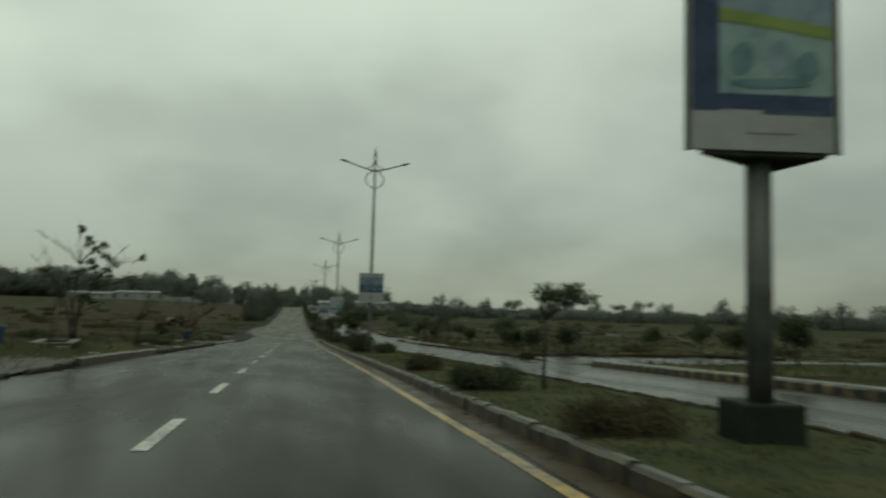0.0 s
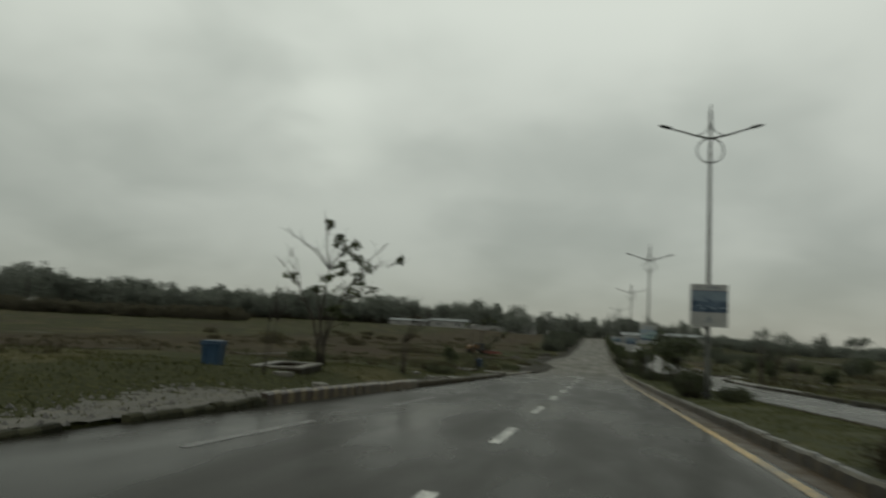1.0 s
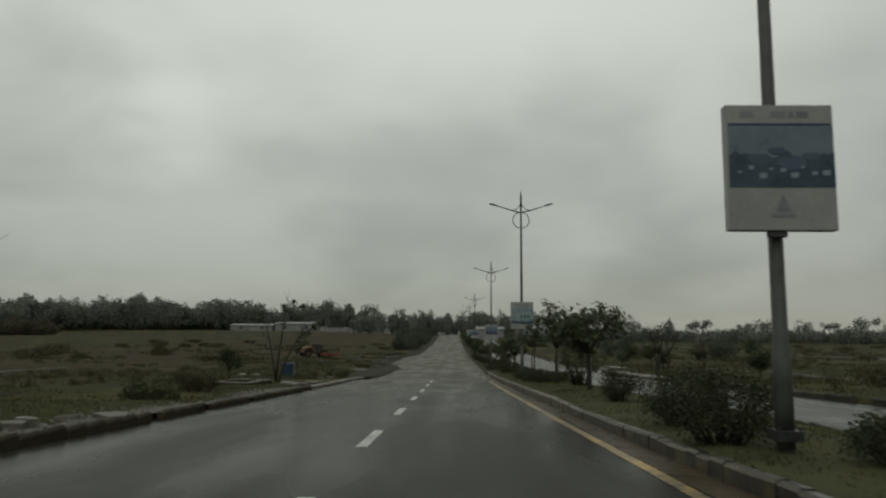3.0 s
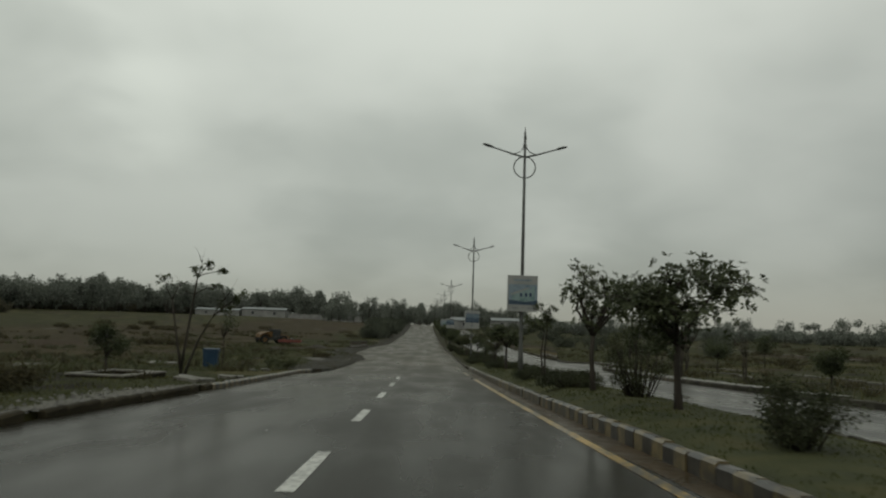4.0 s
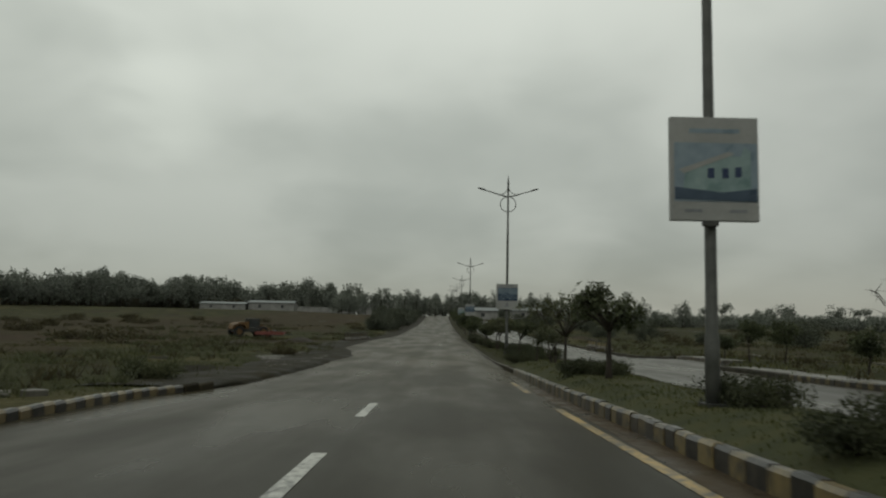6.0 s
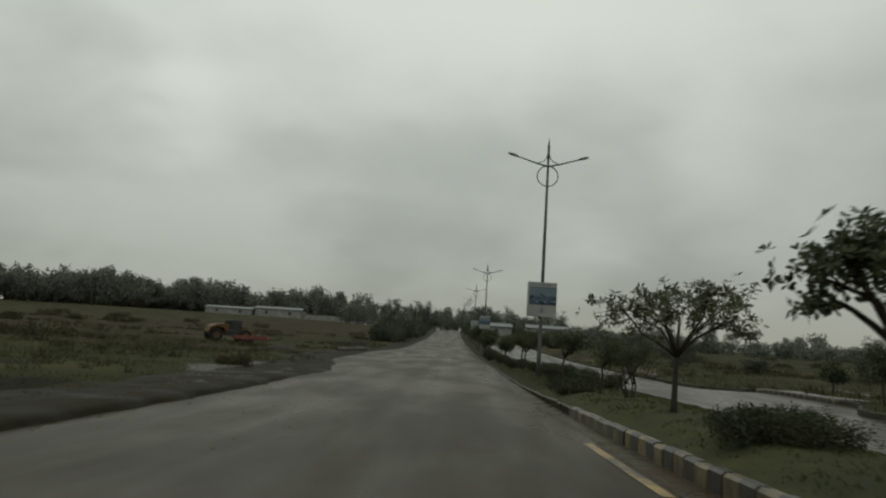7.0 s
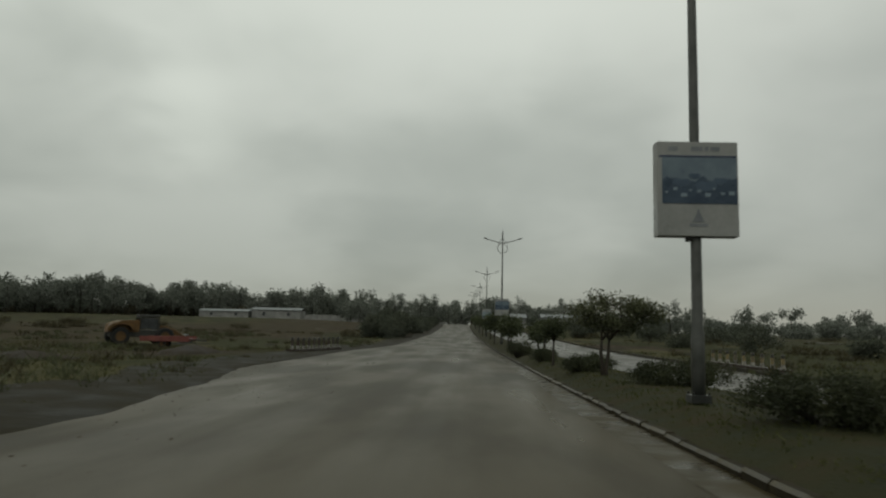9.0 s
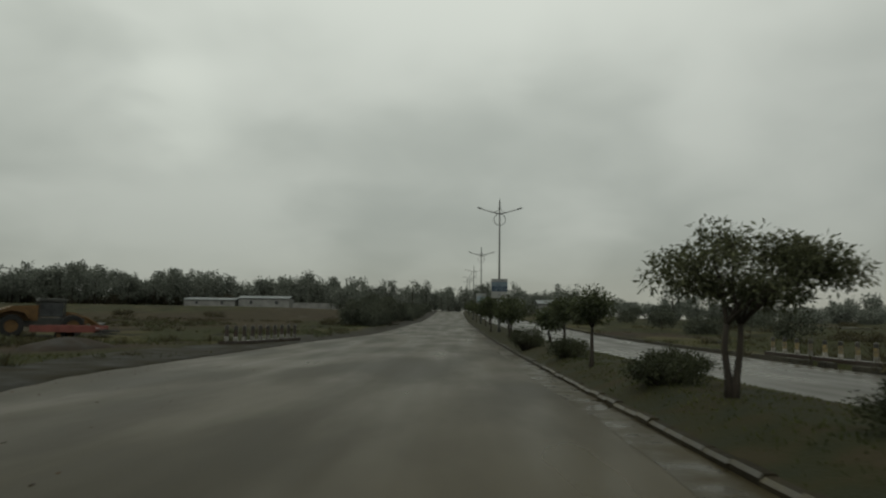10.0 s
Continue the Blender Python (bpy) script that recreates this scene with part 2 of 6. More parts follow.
def field_ground(name):
    """Rough grass, bare red-brown earth and pale gravel, in drifts."""
    m = bpy.data.materials.new(name)
    m.use_nodes = True
    nt, ns = m.node_tree.links, m.node_tree.nodes
    p = ns["Principled BSDF"]
    geo = ns.new("ShaderNodeNewGeometry")

    def noise(scale, detail=5.0, stretch=(1, 1, 1)):
        mp, n = ns.new("ShaderNodeMapping"), ns.new("ShaderNodeTexNoise")
        mp.inputs["Scale"].default_value = stretch
        n.inputs["Scale"].default_value, n.inputs["Detail"].default_value = scale, detail
        nt.new(geo.outputs["Position"], mp.inputs[0])
        nt.new(mp.outputs[0], n.inputs["Vector"])
        return n.outputs["Fac"]

    def step(fac, lo, hi):
        r = ns.new("ShaderNodeMapRange")
        r.interpolation_type = "SMOOTHSTEP"
        r.inputs["From Min"].default_value, r.inputs["From Max"].default_value = lo, hi
        nt.new(fac, r.inputs["Value"])
        return r.outputs[0]

    def mixed(a, b, fac):
        x = ns.new("ShaderNodeMix")
        x.data_type = "RGBA"
        for key, v in (("A", a), ("B", b)):
            if isinstance(v, tuple):
                x.inputs[key].default_value = (*v, 1)
            else:
                nt.new(v, x.inputs[key])
        nt.new(fac, x.inputs["Factor"])
        return x.outputs["Result"]

    blades = noise(9, 4)
    grass = mixed((0.021, 0.024, 0.009), (0.050, 0.051, 0.020), step(blades, 0.35, 0.68))
    earth = mixed((0.026, 0.019, 0.013), (0.058, 0.042, 0.028), step(noise(3.5), 0.35, 0.65))
    c = mixed(grass, earth, step(noise(0.055, 6, (1, 0.6, 1)), 0.53, 0.66))
    c = mixed(c, mixed((0.050, 0.045, 0.018), (0.082, 0.074, 0.034), step(noise(2.1, 5), 0.35, 0.65)), step(noise(0.16, 8, (1, 0.5, 1)), 0.52, 0.62))
    c = mixed(c, (0.017, 0.015, 0.010), step(noise(0.33, 7, (1, 0.6, 1)), 0.56, 0.64))
    # bare red-brown ground further out from the road
    sep = ns.new("ShaderNodeSeparateXYZ")
    nt.new(geo.outputs["Position"], sep.inputs[0])
    warp = ns.new("ShaderNodeMath")
    warp.operation = "MULTIPLY_ADD"
    warp.inputs[1].default_value = 22.0
    nt.new(noise(0.05, 6, (1, 0.35, 1)), warp.inputs[0])
    nt.new(sep.outputs["X"], warp.inputs[2])
    inner, outer = step(warp.outputs[0], -7, -12), step(warp.outputs[0], -62, -45)
    band = ns.new("ShaderNodeMath")
    band.operation = "MULTIPLY"
    nt.new(inner, band.inputs[0])
    nt.new(outer, band.inputs[1])
    soft_band = ns.new("ShaderNodeMath")
    soft_band.operation = "MULTIPLY"
    soft_band.inputs[1].default_value = 0.6
    nt.new(band.outputs[0], soft_band.inputs[0])
    bare = mixed((0.028, 0.020, 0.012), (0.060, 0.041, 0.026), step(noise(1.3, 6), 0.35, 0.65))
    c = mixed(c, bare, soft_band.outputs[0])
    gravel = mixed((0.07, 0.068, 0.058), (0.15, 0.145, 0.125), step(noise(14, 4), 0.35, 0.65))
    c = mixed(c, gravel, step(noise(0.12, 6, (1, 0.45, 1)), 0.66, 0.72))
    nt.new(c, p.inputs["Base Color"])
    p.inputs["Roughness"].default_value = 0.9
    p.inputs["Specular IOR Level"].default_value = 0.08
    b = ns.new("ShaderNodeBump")
    b.inputs["Strength"].default_value, b.inputs["Distance"].default_value = 0.7, 0.08
    nt.new(blades, b.inputs["Height"])
    nt.new(b.outputs[0], p.inputs["Normal"])
    return m


ASPHALT = wet_road("wet_asphalt", 0.8, 0.04)
ASPHALT_FAR = wet_road("wet_asphalt_far_side", 0.5, 0.1)
FIELD = field_ground("field_ground")
LAWN = material("median_grass", [(0.027, 0.031, 0.014), (0.048, 0.052, 0.024), (0.072, 0.068, 0.034)], 1.6, 0.9, fine=24, bump=0.8, spec=0.1)
LAWN_DRY = material("thin_median_grass", [(0.018, 0.021, 0.009), (0.030, 0.030, 0.013), (0.044, 0.036, 0.021)], 1.6, 0.9, fine=24, bump=0.8, spec=0.1)
BLADES = material("grass_blades", [(0.046, 0.056, 0.021), (0.105, 0.107, 0.046)], 0.8, 0.8, fine=4, bump=0, island=0.25, spec=0.1, through_light=0.5)
DRY_BLADES = material("dry_grass_blades", [(0.040, 0.045, 0.018), (0.10, 0.10, 0.043)], 0.5, 0.85, fine=4, bump=0, island=0.35, spec=0.1, through_light=0.4)
GRAVEL = material("pale_gravel", [(0.045, 0.042, 0.034), (0.125, 0.118, 0.098)], 2.2, 0.7, fine=22, bump=0.8)
CONCRETE = material("concrete", [(0.16, 0.155, 0.14), (0.30, 0.29, 0.265)], 2.5, 0.55, fine=40, bump=0.3, obj_random=0.2)
PALE_WET = material("pale_wet_concrete", [(0.075, 0.072, 0.062), (0.15, 0.145, 0.125)], 1.2, 0.45, fine=12, bump=0.3)
CONCRETE_WET = material("wet_kerb_concrete", [(0.026, 0.024, 0.018), (0.07, 0.065, 0.05)], 2.5, 0.65, fine=40, bump=0.4, obj_random=0.35, spec=0.1)
KERB_YELLOW = worn_paint("kerb_paint_yellow", (0.165, 0.127, 0.055), (0.045, 0.038, 0.025), 0.36, 7)
KERB_BLACK = worn_paint("kerb_paint_black", (0.012, 0.012, 0.011), (0.045, 0.040, 0.032), 0.5, 9)
KERB_OCHRE = worn_paint("kerb_paint_ochre", (0.135, 0.102, 0.048), (0.032, 0.028, 0.020), 0.6, 7)
KERB_FADED = worn_paint("kerb_paint_faded", (0.085, 0.068, 0.034), (0.028, 0.024, 0.017), 0.25, 7)
LINE_FADED = worn_paint("line_paint_faded", (0.105, 0.105, 0.094), (0.04, 0.039, 0.033), 0.2, 3)
KERB_MUD = material("mud_splashed_kerb", [(0.018, 0.015, 0.009), (0.046, 0.039, 0.025)], 3, 0.75, fine=30, bump=0.5, obj_random=0.35, spec=0.06)
# paler tone for the stones' upper chamfer, an edge highlight put into colour
KERB_HIGHLIGHT = material("rain_washed_kerb_top", [(0.038, 0.034, 0.022), (0.10, 0.089, 0.06)], 3, 0.5, fine=30, bump=0.3, obj_random=0.3)
KERB_MOSS = material("mossy_kerb", [(0.016, 0.017, 0.009), (0.042, 0.040, 0.024)], 5, 0.75, fine=30, bump=0.6, obj_random=0.45, spec=0.1)
KERB_RUST = worn_paint("kerb_paint_rust", (0.036, 0.018, 0.013), (0.03, 0.024, 0.017), 0.35, 9)
POST_YELLOW = worn_paint("bollard_paint_yellow", (0.24, 0.18, 0.07), (0.08, 0.07, 0.053), 0.35, 9)
POST_WHITE = worn_paint("bollard_paint_white", (0.33, 0.32, 0.29), (0.11, 0.105, 0.09), 0.35, 9)
KERB_WHITE = worn_paint("kerb_paint_white", (0.30, 0.295, 0.27), (0.10, 0.096, 0.085), 0.3, 9)
LINE_WHITE = worn_paint("line_paint_white", (0.50, 0.50, 0.46), (0.06, 0.06, 0.055), 0.5, 11)
LINE_YELLOW = worn_paint("line_paint_yellow", (0.42, 0.27, 0.06), (0.05, 0.046, 0.034), 0.42, 8)
STEEL = material("galvanised_steel", [(0.055, 0.058, 0.053), (0.11, 0.113, 0.105)], 3, 0.5, metal=0.25, fine=30, bump=0.1)
STEEL_DARK = material("dark_painted_steel", [(0.030, 0.032, 0.030), (0.065, 0.066, 0.06)], 3, 0.5, metal=0.2, fine=30, bump=0.1)
BOX_WHITE = material("white_sign_sheet", [(0.20, 0.205, 0.195), (0.28, 0.285, 0.27)], 1.4, 0.4, fine=18, bump=0.05)
PRINT_BLUE = material("printed_blue", [(0.026, 0.042, 0.066), (0.055, 0.080, 0.11)], 2.6, 0.35, fine=9, bump=0)
PRINT_MID = material("printed_mid_blue", [(0.085, 0.115, 0.145), (0.14, 0.18, 0.205)], 2.6, 0.35, fine=9, bump=0)
PRINT_HAZE = material("printed_haze_blue", [(0.045, 0.068, 0.1), (0.07, 0.1, 0.135)], 3, 0.35, fine=9, bump=0)
PRINT_NAVY = material("printed_navy", [(0.014, 0.025, 0.06), (0.03, 0.045, 0.09)], 3, 0.35, fine=12, bump=0)
PRINT_PALE = material("printed_pale_blue", [(0.12, 0.165, 0.2), (0.2, 0.25, 0.28)], 3.5, 0.35, fine=9, bump=0)
PRINT_TEAL = material("printed_teal", [(0.115, 0.180, 0.178), (0.215, 0.285, 0.275)], 3, 0.35, fine=9, bump=0)
PRINT_SEA = material("printed_sea_green", [(0.060, 0.118, 0.128), (0.125, 0.190, 0.195)], 3, 0.35, fine=9, bump=0)
PRINT_FADED = material("printed_faded_grey", [(0.2, 0.2, 0.19), (0.27, 0.27, 0.26)], 3, 0.35, fine=9, bump=0)
PRINT_GREEN = material("printed_green", [(0.12, 0.17, 0.035), (0.18, 0.23, 0.06)], 3, 0.35, fine=9, bump=0)
PRINT_GREY = material("printed_grey", [(0.13, 0.14, 0.15), (0.2, 0.21, 0.22)], 3, 0.35, fine=9, bump=0)
BARK = material("wet_bark", [(0.021, 0.018, 0.014), (0.058, 0.048, 0.038)], 6, 0.85, fine=28, bump=0.8, stretch=(1, 1, 0.3))
LEAF = material("dark_leaf", [(0.034, 0.043, 0.021), (0.083, 0.096, 0.046)], 1.2, 0.5, fine=6, bump=0, island=0.4, through_light=0.4)
LEAF_OLIVE = material("olive_leaf", [(0.048, 0.056, 0.028), (0.098, 0.104, 0.054)], 1.2, 0.55, fine=6, bump=0, island=0.4, through_light=0.4)
LEAF_DRY = material("dry_leaf", [(0.036, 0.032, 0.016), (0.075, 0.066, 0.034)], 1.2, 0.6, fine=6, bump=0, island=0.4, through_light=0.4)
LEAF_TAN = material("tan_leaf", [(0.050, 0.044, 0.022), (0.095, 0.084, 0.045)], 1.2, 0.65, fine=6, bump=0, island=0.3, spec=0.15, through_light=0.4)
LEAF_SHRUB = material("shrub_leaf", [(0.027, 0.033, 0.017), (0.062, 0.068, 0.034)], 1.2, 0.65, fine=6, bump=0, island=0.3, spec=0.2, through_light=0.25)
LEAF_MID = material("mid_foliage", [(0.050, 0.058, 0.042), (0.092, 0.100, 0.072)], 0.3, 0.7, fine=2, bump=0, island=0.35, through_light=0.4)
LEAF_SCRUB = material("far_scrub", [(0.060, 0.056, 0.038), (0.100, 0.092, 0.062)], 0.2, 0.75, fine=1, bump=0, island=0.3, through_light=0.4)
# distance haze is put into the leaf colour: paler and greyer than near foliage
LEAF_FAR_HAZED = material("far_foliage", [(0.118, 0.131, 0.110), (0.175, 0.190, 0.158)], 0.15, 0.75, fine=0.9, bump=0, island=0.35, through_light=0.4)
BIN_BLUE = material("blue_plastic", [(0.016, 0.038, 0.068), (0.028, 0.056, 0.092)], 3, 0.45, fine=20, bump=0.05)
WALL_WHITE = material("weathered_whitewash", [(0.14, 0.142, 0.134), (0.25, 0.25, 0.237)], 0.5, 0.8, fine=5, bump=0.1)
ROOF_GREY = material("sheet_roof", [(0.12, 0.135, 0.135), (0.22, 0.235, 0.235)], 0.6, 0.6, metal=0.0, fine=6, bump=0.1)
GLASS_DARK = material("dark_window", [(0.03, 0.033, 0.034), (0.06, 0.063, 0.065)], 2, 0.12, fine=8, bump=0)
MACHINE_YELLOW = material("machine_yellow", [(0.075, 0.043, 0.018), (0.14, 0.08, 0.03)], 2.5, 0.5, fine=16, bump=0.1)
MACHINE_RED = material("machine_red", [(0.10, 0.032, 0.026), (0.165, 0.056, 0.045)], 2.5, 0.5, fine=16, bump=0.1)
DARK_GREEN = material("dark_green_paint", [(0.007, 0.010, 0.007), (0.016, 0.020, 0.014)], 3, 0.7, fine=20, bump=0.2, spec=0.15)
RUBBER = material("rubber", [(0.012, 0.012, 0.012), (0.03, 0.029, 0.027)], 5, 0.8, fine=25, bump=0.4)
SOIL_WET = material("wet_gutter_mud", [(0.034, 0.024, 0.012), (0.062, 0.044, 0.024)], 1.8, 0.4, fine=14, bump=0.3, spec=0.07)
GUTTER_SILT = material("gutter_silt", [(0.034, 0.028, 0.014), (0.056, 0.047, 0.024)], 1.8, 0.36, fine=14, bump=0.15, spec=0.07)
MUD_AND_SHADE = material("verge_mud", [(0.011, 0.0105, 0.007), (0.032, 0.028, 0.017)], 0.9, 0.7, fine=7, bump=0.8, spec=0.06)
SLAB = material("wet_slab_concrete", [(0.06, 0.057, 0.047), (0.17, 0.162, 0.138)], 2.5, 0.55, fine=30, bump=0.4, obj_random=0.2)
CLOD = material("mud_clod", [(0.028, 0.020, 0.013), (0.095, 0.066, 0.046)], 4, 0.7, fine=20, bump=0.3, island=0.5, spec=0.1)
PEBBLE = material("pebble", [(0.05, 0.048, 0.042), (0.15, 0.145, 0.13)], 3, 0.6, fine=20, bump=0.2, island=0.4)
SOIL = material("turned_soil", [(0.016, 0.013, 0.009), (0.042, 0.032, 0.022)], 1.4, 0.85, fine=9, bump=0.9)


# ---------------------------------------------------------------- plan of the place
KNOT_Y = [-400, -60, -15, 0, 15, 30, 45, 60, 75, 90, 105, 120, 135, 150, 165, 180, 195, 210, 225, 275, 330, 400, 3000]
KNOT_Z = [3.0, 1.7, 0.52, 0, -0.51, -1.09, -1.69, -2.25, -2.74, -3.04, -3.18, -3.28, -3.31, -3.29, -3.22, -3.11, -3.0, -2.89, -2.78, -1.7, -0.1, -0.6, -1.5]
_ys = np.arange(-410, 1200, 1.0)
_zs = np.interp(_ys, KNOT_Y, KNOT_Z)
_zs = np.convolve(np.pad(_zs, 5, "edge"), np.ones(11) / 11, "valid")
KERB_X = 2.62


def road_z(y):
    return np.interp(y, _ys, _zs)


def smooth(v, a, b):
    t = np.clip((np.asarray(v, float) - a) / (b - a), 0, 1)
    return t * t * (3 - 2 * t)


def median_far(y):
    """The far edge of the median, along the opposite carriageway."""
    return 6.45 + 0.65 * float(smooth(y, 72, 82)) * (1 - float(smooth(y, 90, 102))) - 0.15 * float(smooth(y, 98, 106))


def left_edge(y):
    """The outer edge of the near carriageway, which widens at the junction."""
    return -5.95 + 0.75 * smooth(y, 67, 72) * (1 - smooth(y, 82, 99)) - 1.5 * smooth(y, 99, 109) * (1 - smooth(y, 126, 150))


def far_edge(y):
    """The outer edge of the opposite carriageway."""
    return 11.5 + 1.2 * smooth(y, 30, 62) + 2.8 * smooth(y, 86, 93) - 1.1 * smooth(y, 103, 112)


def far_fall(x, y):
    """How far the opposite carriageway lies below the near one."""
    f = float(smooth(y, 98, 108)) * (1 - float(smooth(y, 150, 220)))
    return f * (0.12 + 0.24 * min(1.0, max(0.0, (x - 7) / 7.5)))


def side_street(y):
    """1 in the mouth of the side street that leaves the opposite carriageway."""
    return float(smooth(y, 23.4, 24.8)) * (1 - float(smooth(y, 30.8, 32.2)))


def wobble(x, y, s):
    return math.sin(x * s + 1.3 * math.sin(y * s * 0.7)) * math.cos(y * s * 0.83 + 0.7 * math.sin(x * s * 1.1))


def ground_z(x, y):
    """The open ground on both sides of the road."""
    r = float(road_z(y))
    off = max(0.0, float(left_edge(y)) - x) if x < 3 else max(0.0, x - float(far_edge(y)))
    w = float(smooth(off, 6, 75))
    fields = -2.3 + 2.2 * float(smooth(off, 180, 380)) * (1 if x < 0 else 0.4) + 0.5 * wobble(x, y, 0.011) + (0.9 if x < 0 else 0.3) * float(smooth(y, 120, 320))
    fields += -2.0 * float(smooth(off, 60, 160)) * (1 - float(smooth(y, 40, 160))) * (1 if x < 0 else 0.3)
    fields += 2.4 * float(smooth(y, 240, 390)) * (1 if x < 0 else 0)
    if x > 3:
        r -= far_fall(x, y)
    lip = 0.16 - 0.17 * side_street(y) if x > 3 else 0.10 - 0.06 * (1 - float(smooth(y, 15, 19))) - 0.07 * float(smooth(y, 68, 76)) * (1 - float(smooth(off, 1.5, 5)))
    if x < 3:
        # the bank behind the first stretch of kerb
        lip += 0.4 * float(smooth(off, 0.3, 2.6)) * (1 - float(smooth(off, 9, 30))) * float(smooth(y, 13, 22)) * (1 - float(smooth(y, 33, 46)))
    near = r + lip + 0.05 * wobble(x, y, 0.9) * float(smooth(off, 0.3, 2)) + 0.12 * wobble(x, y, 0.23) * float(smooth(off, 2, 8))
    return near * (1 - w) + fields * w


def median_z(x, y):
    crest = 0.165 - 0.1 * float(smooth(y, 80, 92)) + (0.02 + 0.2 * float(smooth(y, 40, 50))) * float(smooth(x, KERB_X + 0.05, 3.5))
    down = float(smooth(x, 4.4, median_far(y) + 0.6))
    return float(road_z(y)) - far_fall(7.0, y) * down + crest * (1 - down) + 0.02 * down + 0.02 * wobble(x, y, 1.7)


def floor_at(x, y):
    if KERB_X < x < median_far(y):
        return median_z(x, y)
    if float(left_edge(y)) < x < float(far_edge(y)):
        return float(road_z(y)) - (far_fall(x, y) if x > 3 else 0)
    return ground_z(x, y)


# ---------------------------------------------------------------- mesh helpers
class Shape:
    """Gathers vertices and faces of one mesh."""

    def __init__(self):
        self.v, self.f = [], []

    def add(self, verts, faces):
        n = len(self.v)
        self.v += [tuple(p) for p in verts]
        self.f += [tuple(k + n for k in f) for f in faces]
        return self

    def box(self, x0, x1, y0, y1, z0, z1, bevel=0.0):
        if bevel:
            bm = bmesh.new()
            bmesh.ops.create_cube(bm, size=1)
            for q in bm.verts:
                q.co = Vector(((x0 + x1) / 2 + q.co.x * (x1 - x0), (y0 + y1) / 2 + q.co.y * (y1 - y0), (z0 + z1) / 2 + q.co.z * (z1 - z0)))
            bmesh.ops.bevel(bm, geom=bm.edges[:], offset=bevel, segments=2, affect="EDGES", profile=0.6)
            bm.verts.index_update()
            self.add([q.co[:] for q in bm.verts], [[q.index for q in f.verts] for f in bm.faces])
            bm.free()
            return self
        c = [(x, y, z) for z in (z0, z1) for x, y in ((x0, y0), (x1, y0), (x1, y1), (x0, y1))]
        return self.add(c, [(3, 2, 1, 0), (4, 5, 6, 7), (0, 1, 5, 4), (1, 2, 6, 5), (2, 3, 7, 6), (3, 0, 4, 7)])

    def tube(self, points, radii, sides=8, cap=True):
        pts = [Vector(p) for p in points]
        rings = []
        for i, p in enumerate(pts):
            along = (pts[min(i + 1, len(pts) - 1)] - pts[max(i - 1, 0)]).normalized()
            side = along.orthogonal().normalized() if i == 0 else (side - along * side.dot(along)).normalized()
            other = along.cross(side)
            r = radii[i] if isinstance(radii, (list, tuple)) else radii
            rings.append([p + r * (math.cos(a) * side + math.sin(a) * other) for a in (2 * math.pi * k / sides for k in range(sides))])
        faces = []
        for i in range(len(pts) - 1):
            for k in range(sides):
                a, b = i * sides + k, i * sides + (k + 1) % sides
                faces.append((a, b, b + sides, a + sides))
        if cap:
            faces += [tuple(range(sides))[::-1], tuple(range((len(pts) - 1) * sides, len(pts) * sides))]
        return self.add([q[:] for ring in rings for q in ring], faces)

    def prism(self, outline, y0, y1):
        """An outline in x and z, extruded along y."""
        n = len(outline)
        v = [(x, y0, z) for x, z in outline] + [(x, y1, z) for x, z in outline]
        return self.add(v, [tuple(range(n)), tuple(range(2 * n - 1, n - 1, -1))] + [(k, k + n, (k + 1) % n + n, (k + 1) % n) for k in range(n)])

    def mesh(self, name, mat, soft=False):
        me = bpy.data.meshes.new(name)
        me.from_pydata(self.v, [], self.f)
        me.materials.append(mat)
        if soft:
            me.polygons.foreach_set("use_smooth", [True] * len(me.polygons))
        me.update()
        return me


def part(name, shape, mat, parent=None, label="", soft=False):
    ob = new(name, shape.mesh(name, mat, soft) if isinstance(shape, Shape) else shape)
    ob.parent = parent
    return tagged(ob, label) if label else ob


def thing(name, x, y, z, label, category, group="", turn=0.0, kind=""):
    ob = new(name)
    ob.empty_display_size = 0.2
    ob.matrix_basis = pose(x, y, z, 0, 0, turn)
    return tagged(ob, label, category, group, kind)


def quads(name, verts, mat):
    """One mesh of loose quads from an array of shape (n, 4, 3)."""
    n = len(verts)
    me = bpy.data.meshes.new(name)
    me.vertices.add(4 * n)
    me.vertices.foreach_set("co", np.asarray(verts, np.float32).ravel())
    me.loops.add(4 * n)
    me.loops.foreach_set("vertex_index", np.arange(4 * n, dtype=np.int32))
    me.polygons.add(n)
    me.polygons.foreach_set("loop_start", np.arange(0, 4 * n, 4, dtype=np.int32))
    me.polygons.foreach_set("loop_total", np.full(n, 4, np.int32))
    me.materials.append(mat)
    me.update(calc_edges=True)
    me.validate()
    return me


def unit(a):
    return a / np.maximum(np.linalg.norm(a, axis=-1, keepdims=True), 1e-6)


def leaves(rng, centres, spread, count, length, width, droop=0.2, flat=0.0):
    """Leaf blades scattered round clump centres."""
    c = np.repeat(np.asarray(centres, float), count, axis=0)
    off = unit(rng.normal(size=c.shape)) * (rng.random((len(c), 1)) ** 0.5) * np.asarray(spread)
    p = c + off
    u = unit(off + 0.6 * rng.normal(size=c.shape) * np.mean(spread) - np.array([0, 0, droop]) * np.mean(spread))
    u[:, 2] *= 1 - flat
    u = unit(u)
    v = unit(np.cross(u, rng.normal(size=c.shape)))
    L = length * (0.6 + 0.8 * rng.random((len(c), 1)))
    W = width * (0.6 + 0.8 * rng.random((len(c), 1)))
    return np.stack([p, p + 0.45 * L * u + 0.5 * W * v, p + L * u, p + 0.45 * L * u - 0.5 * W * v], 1)


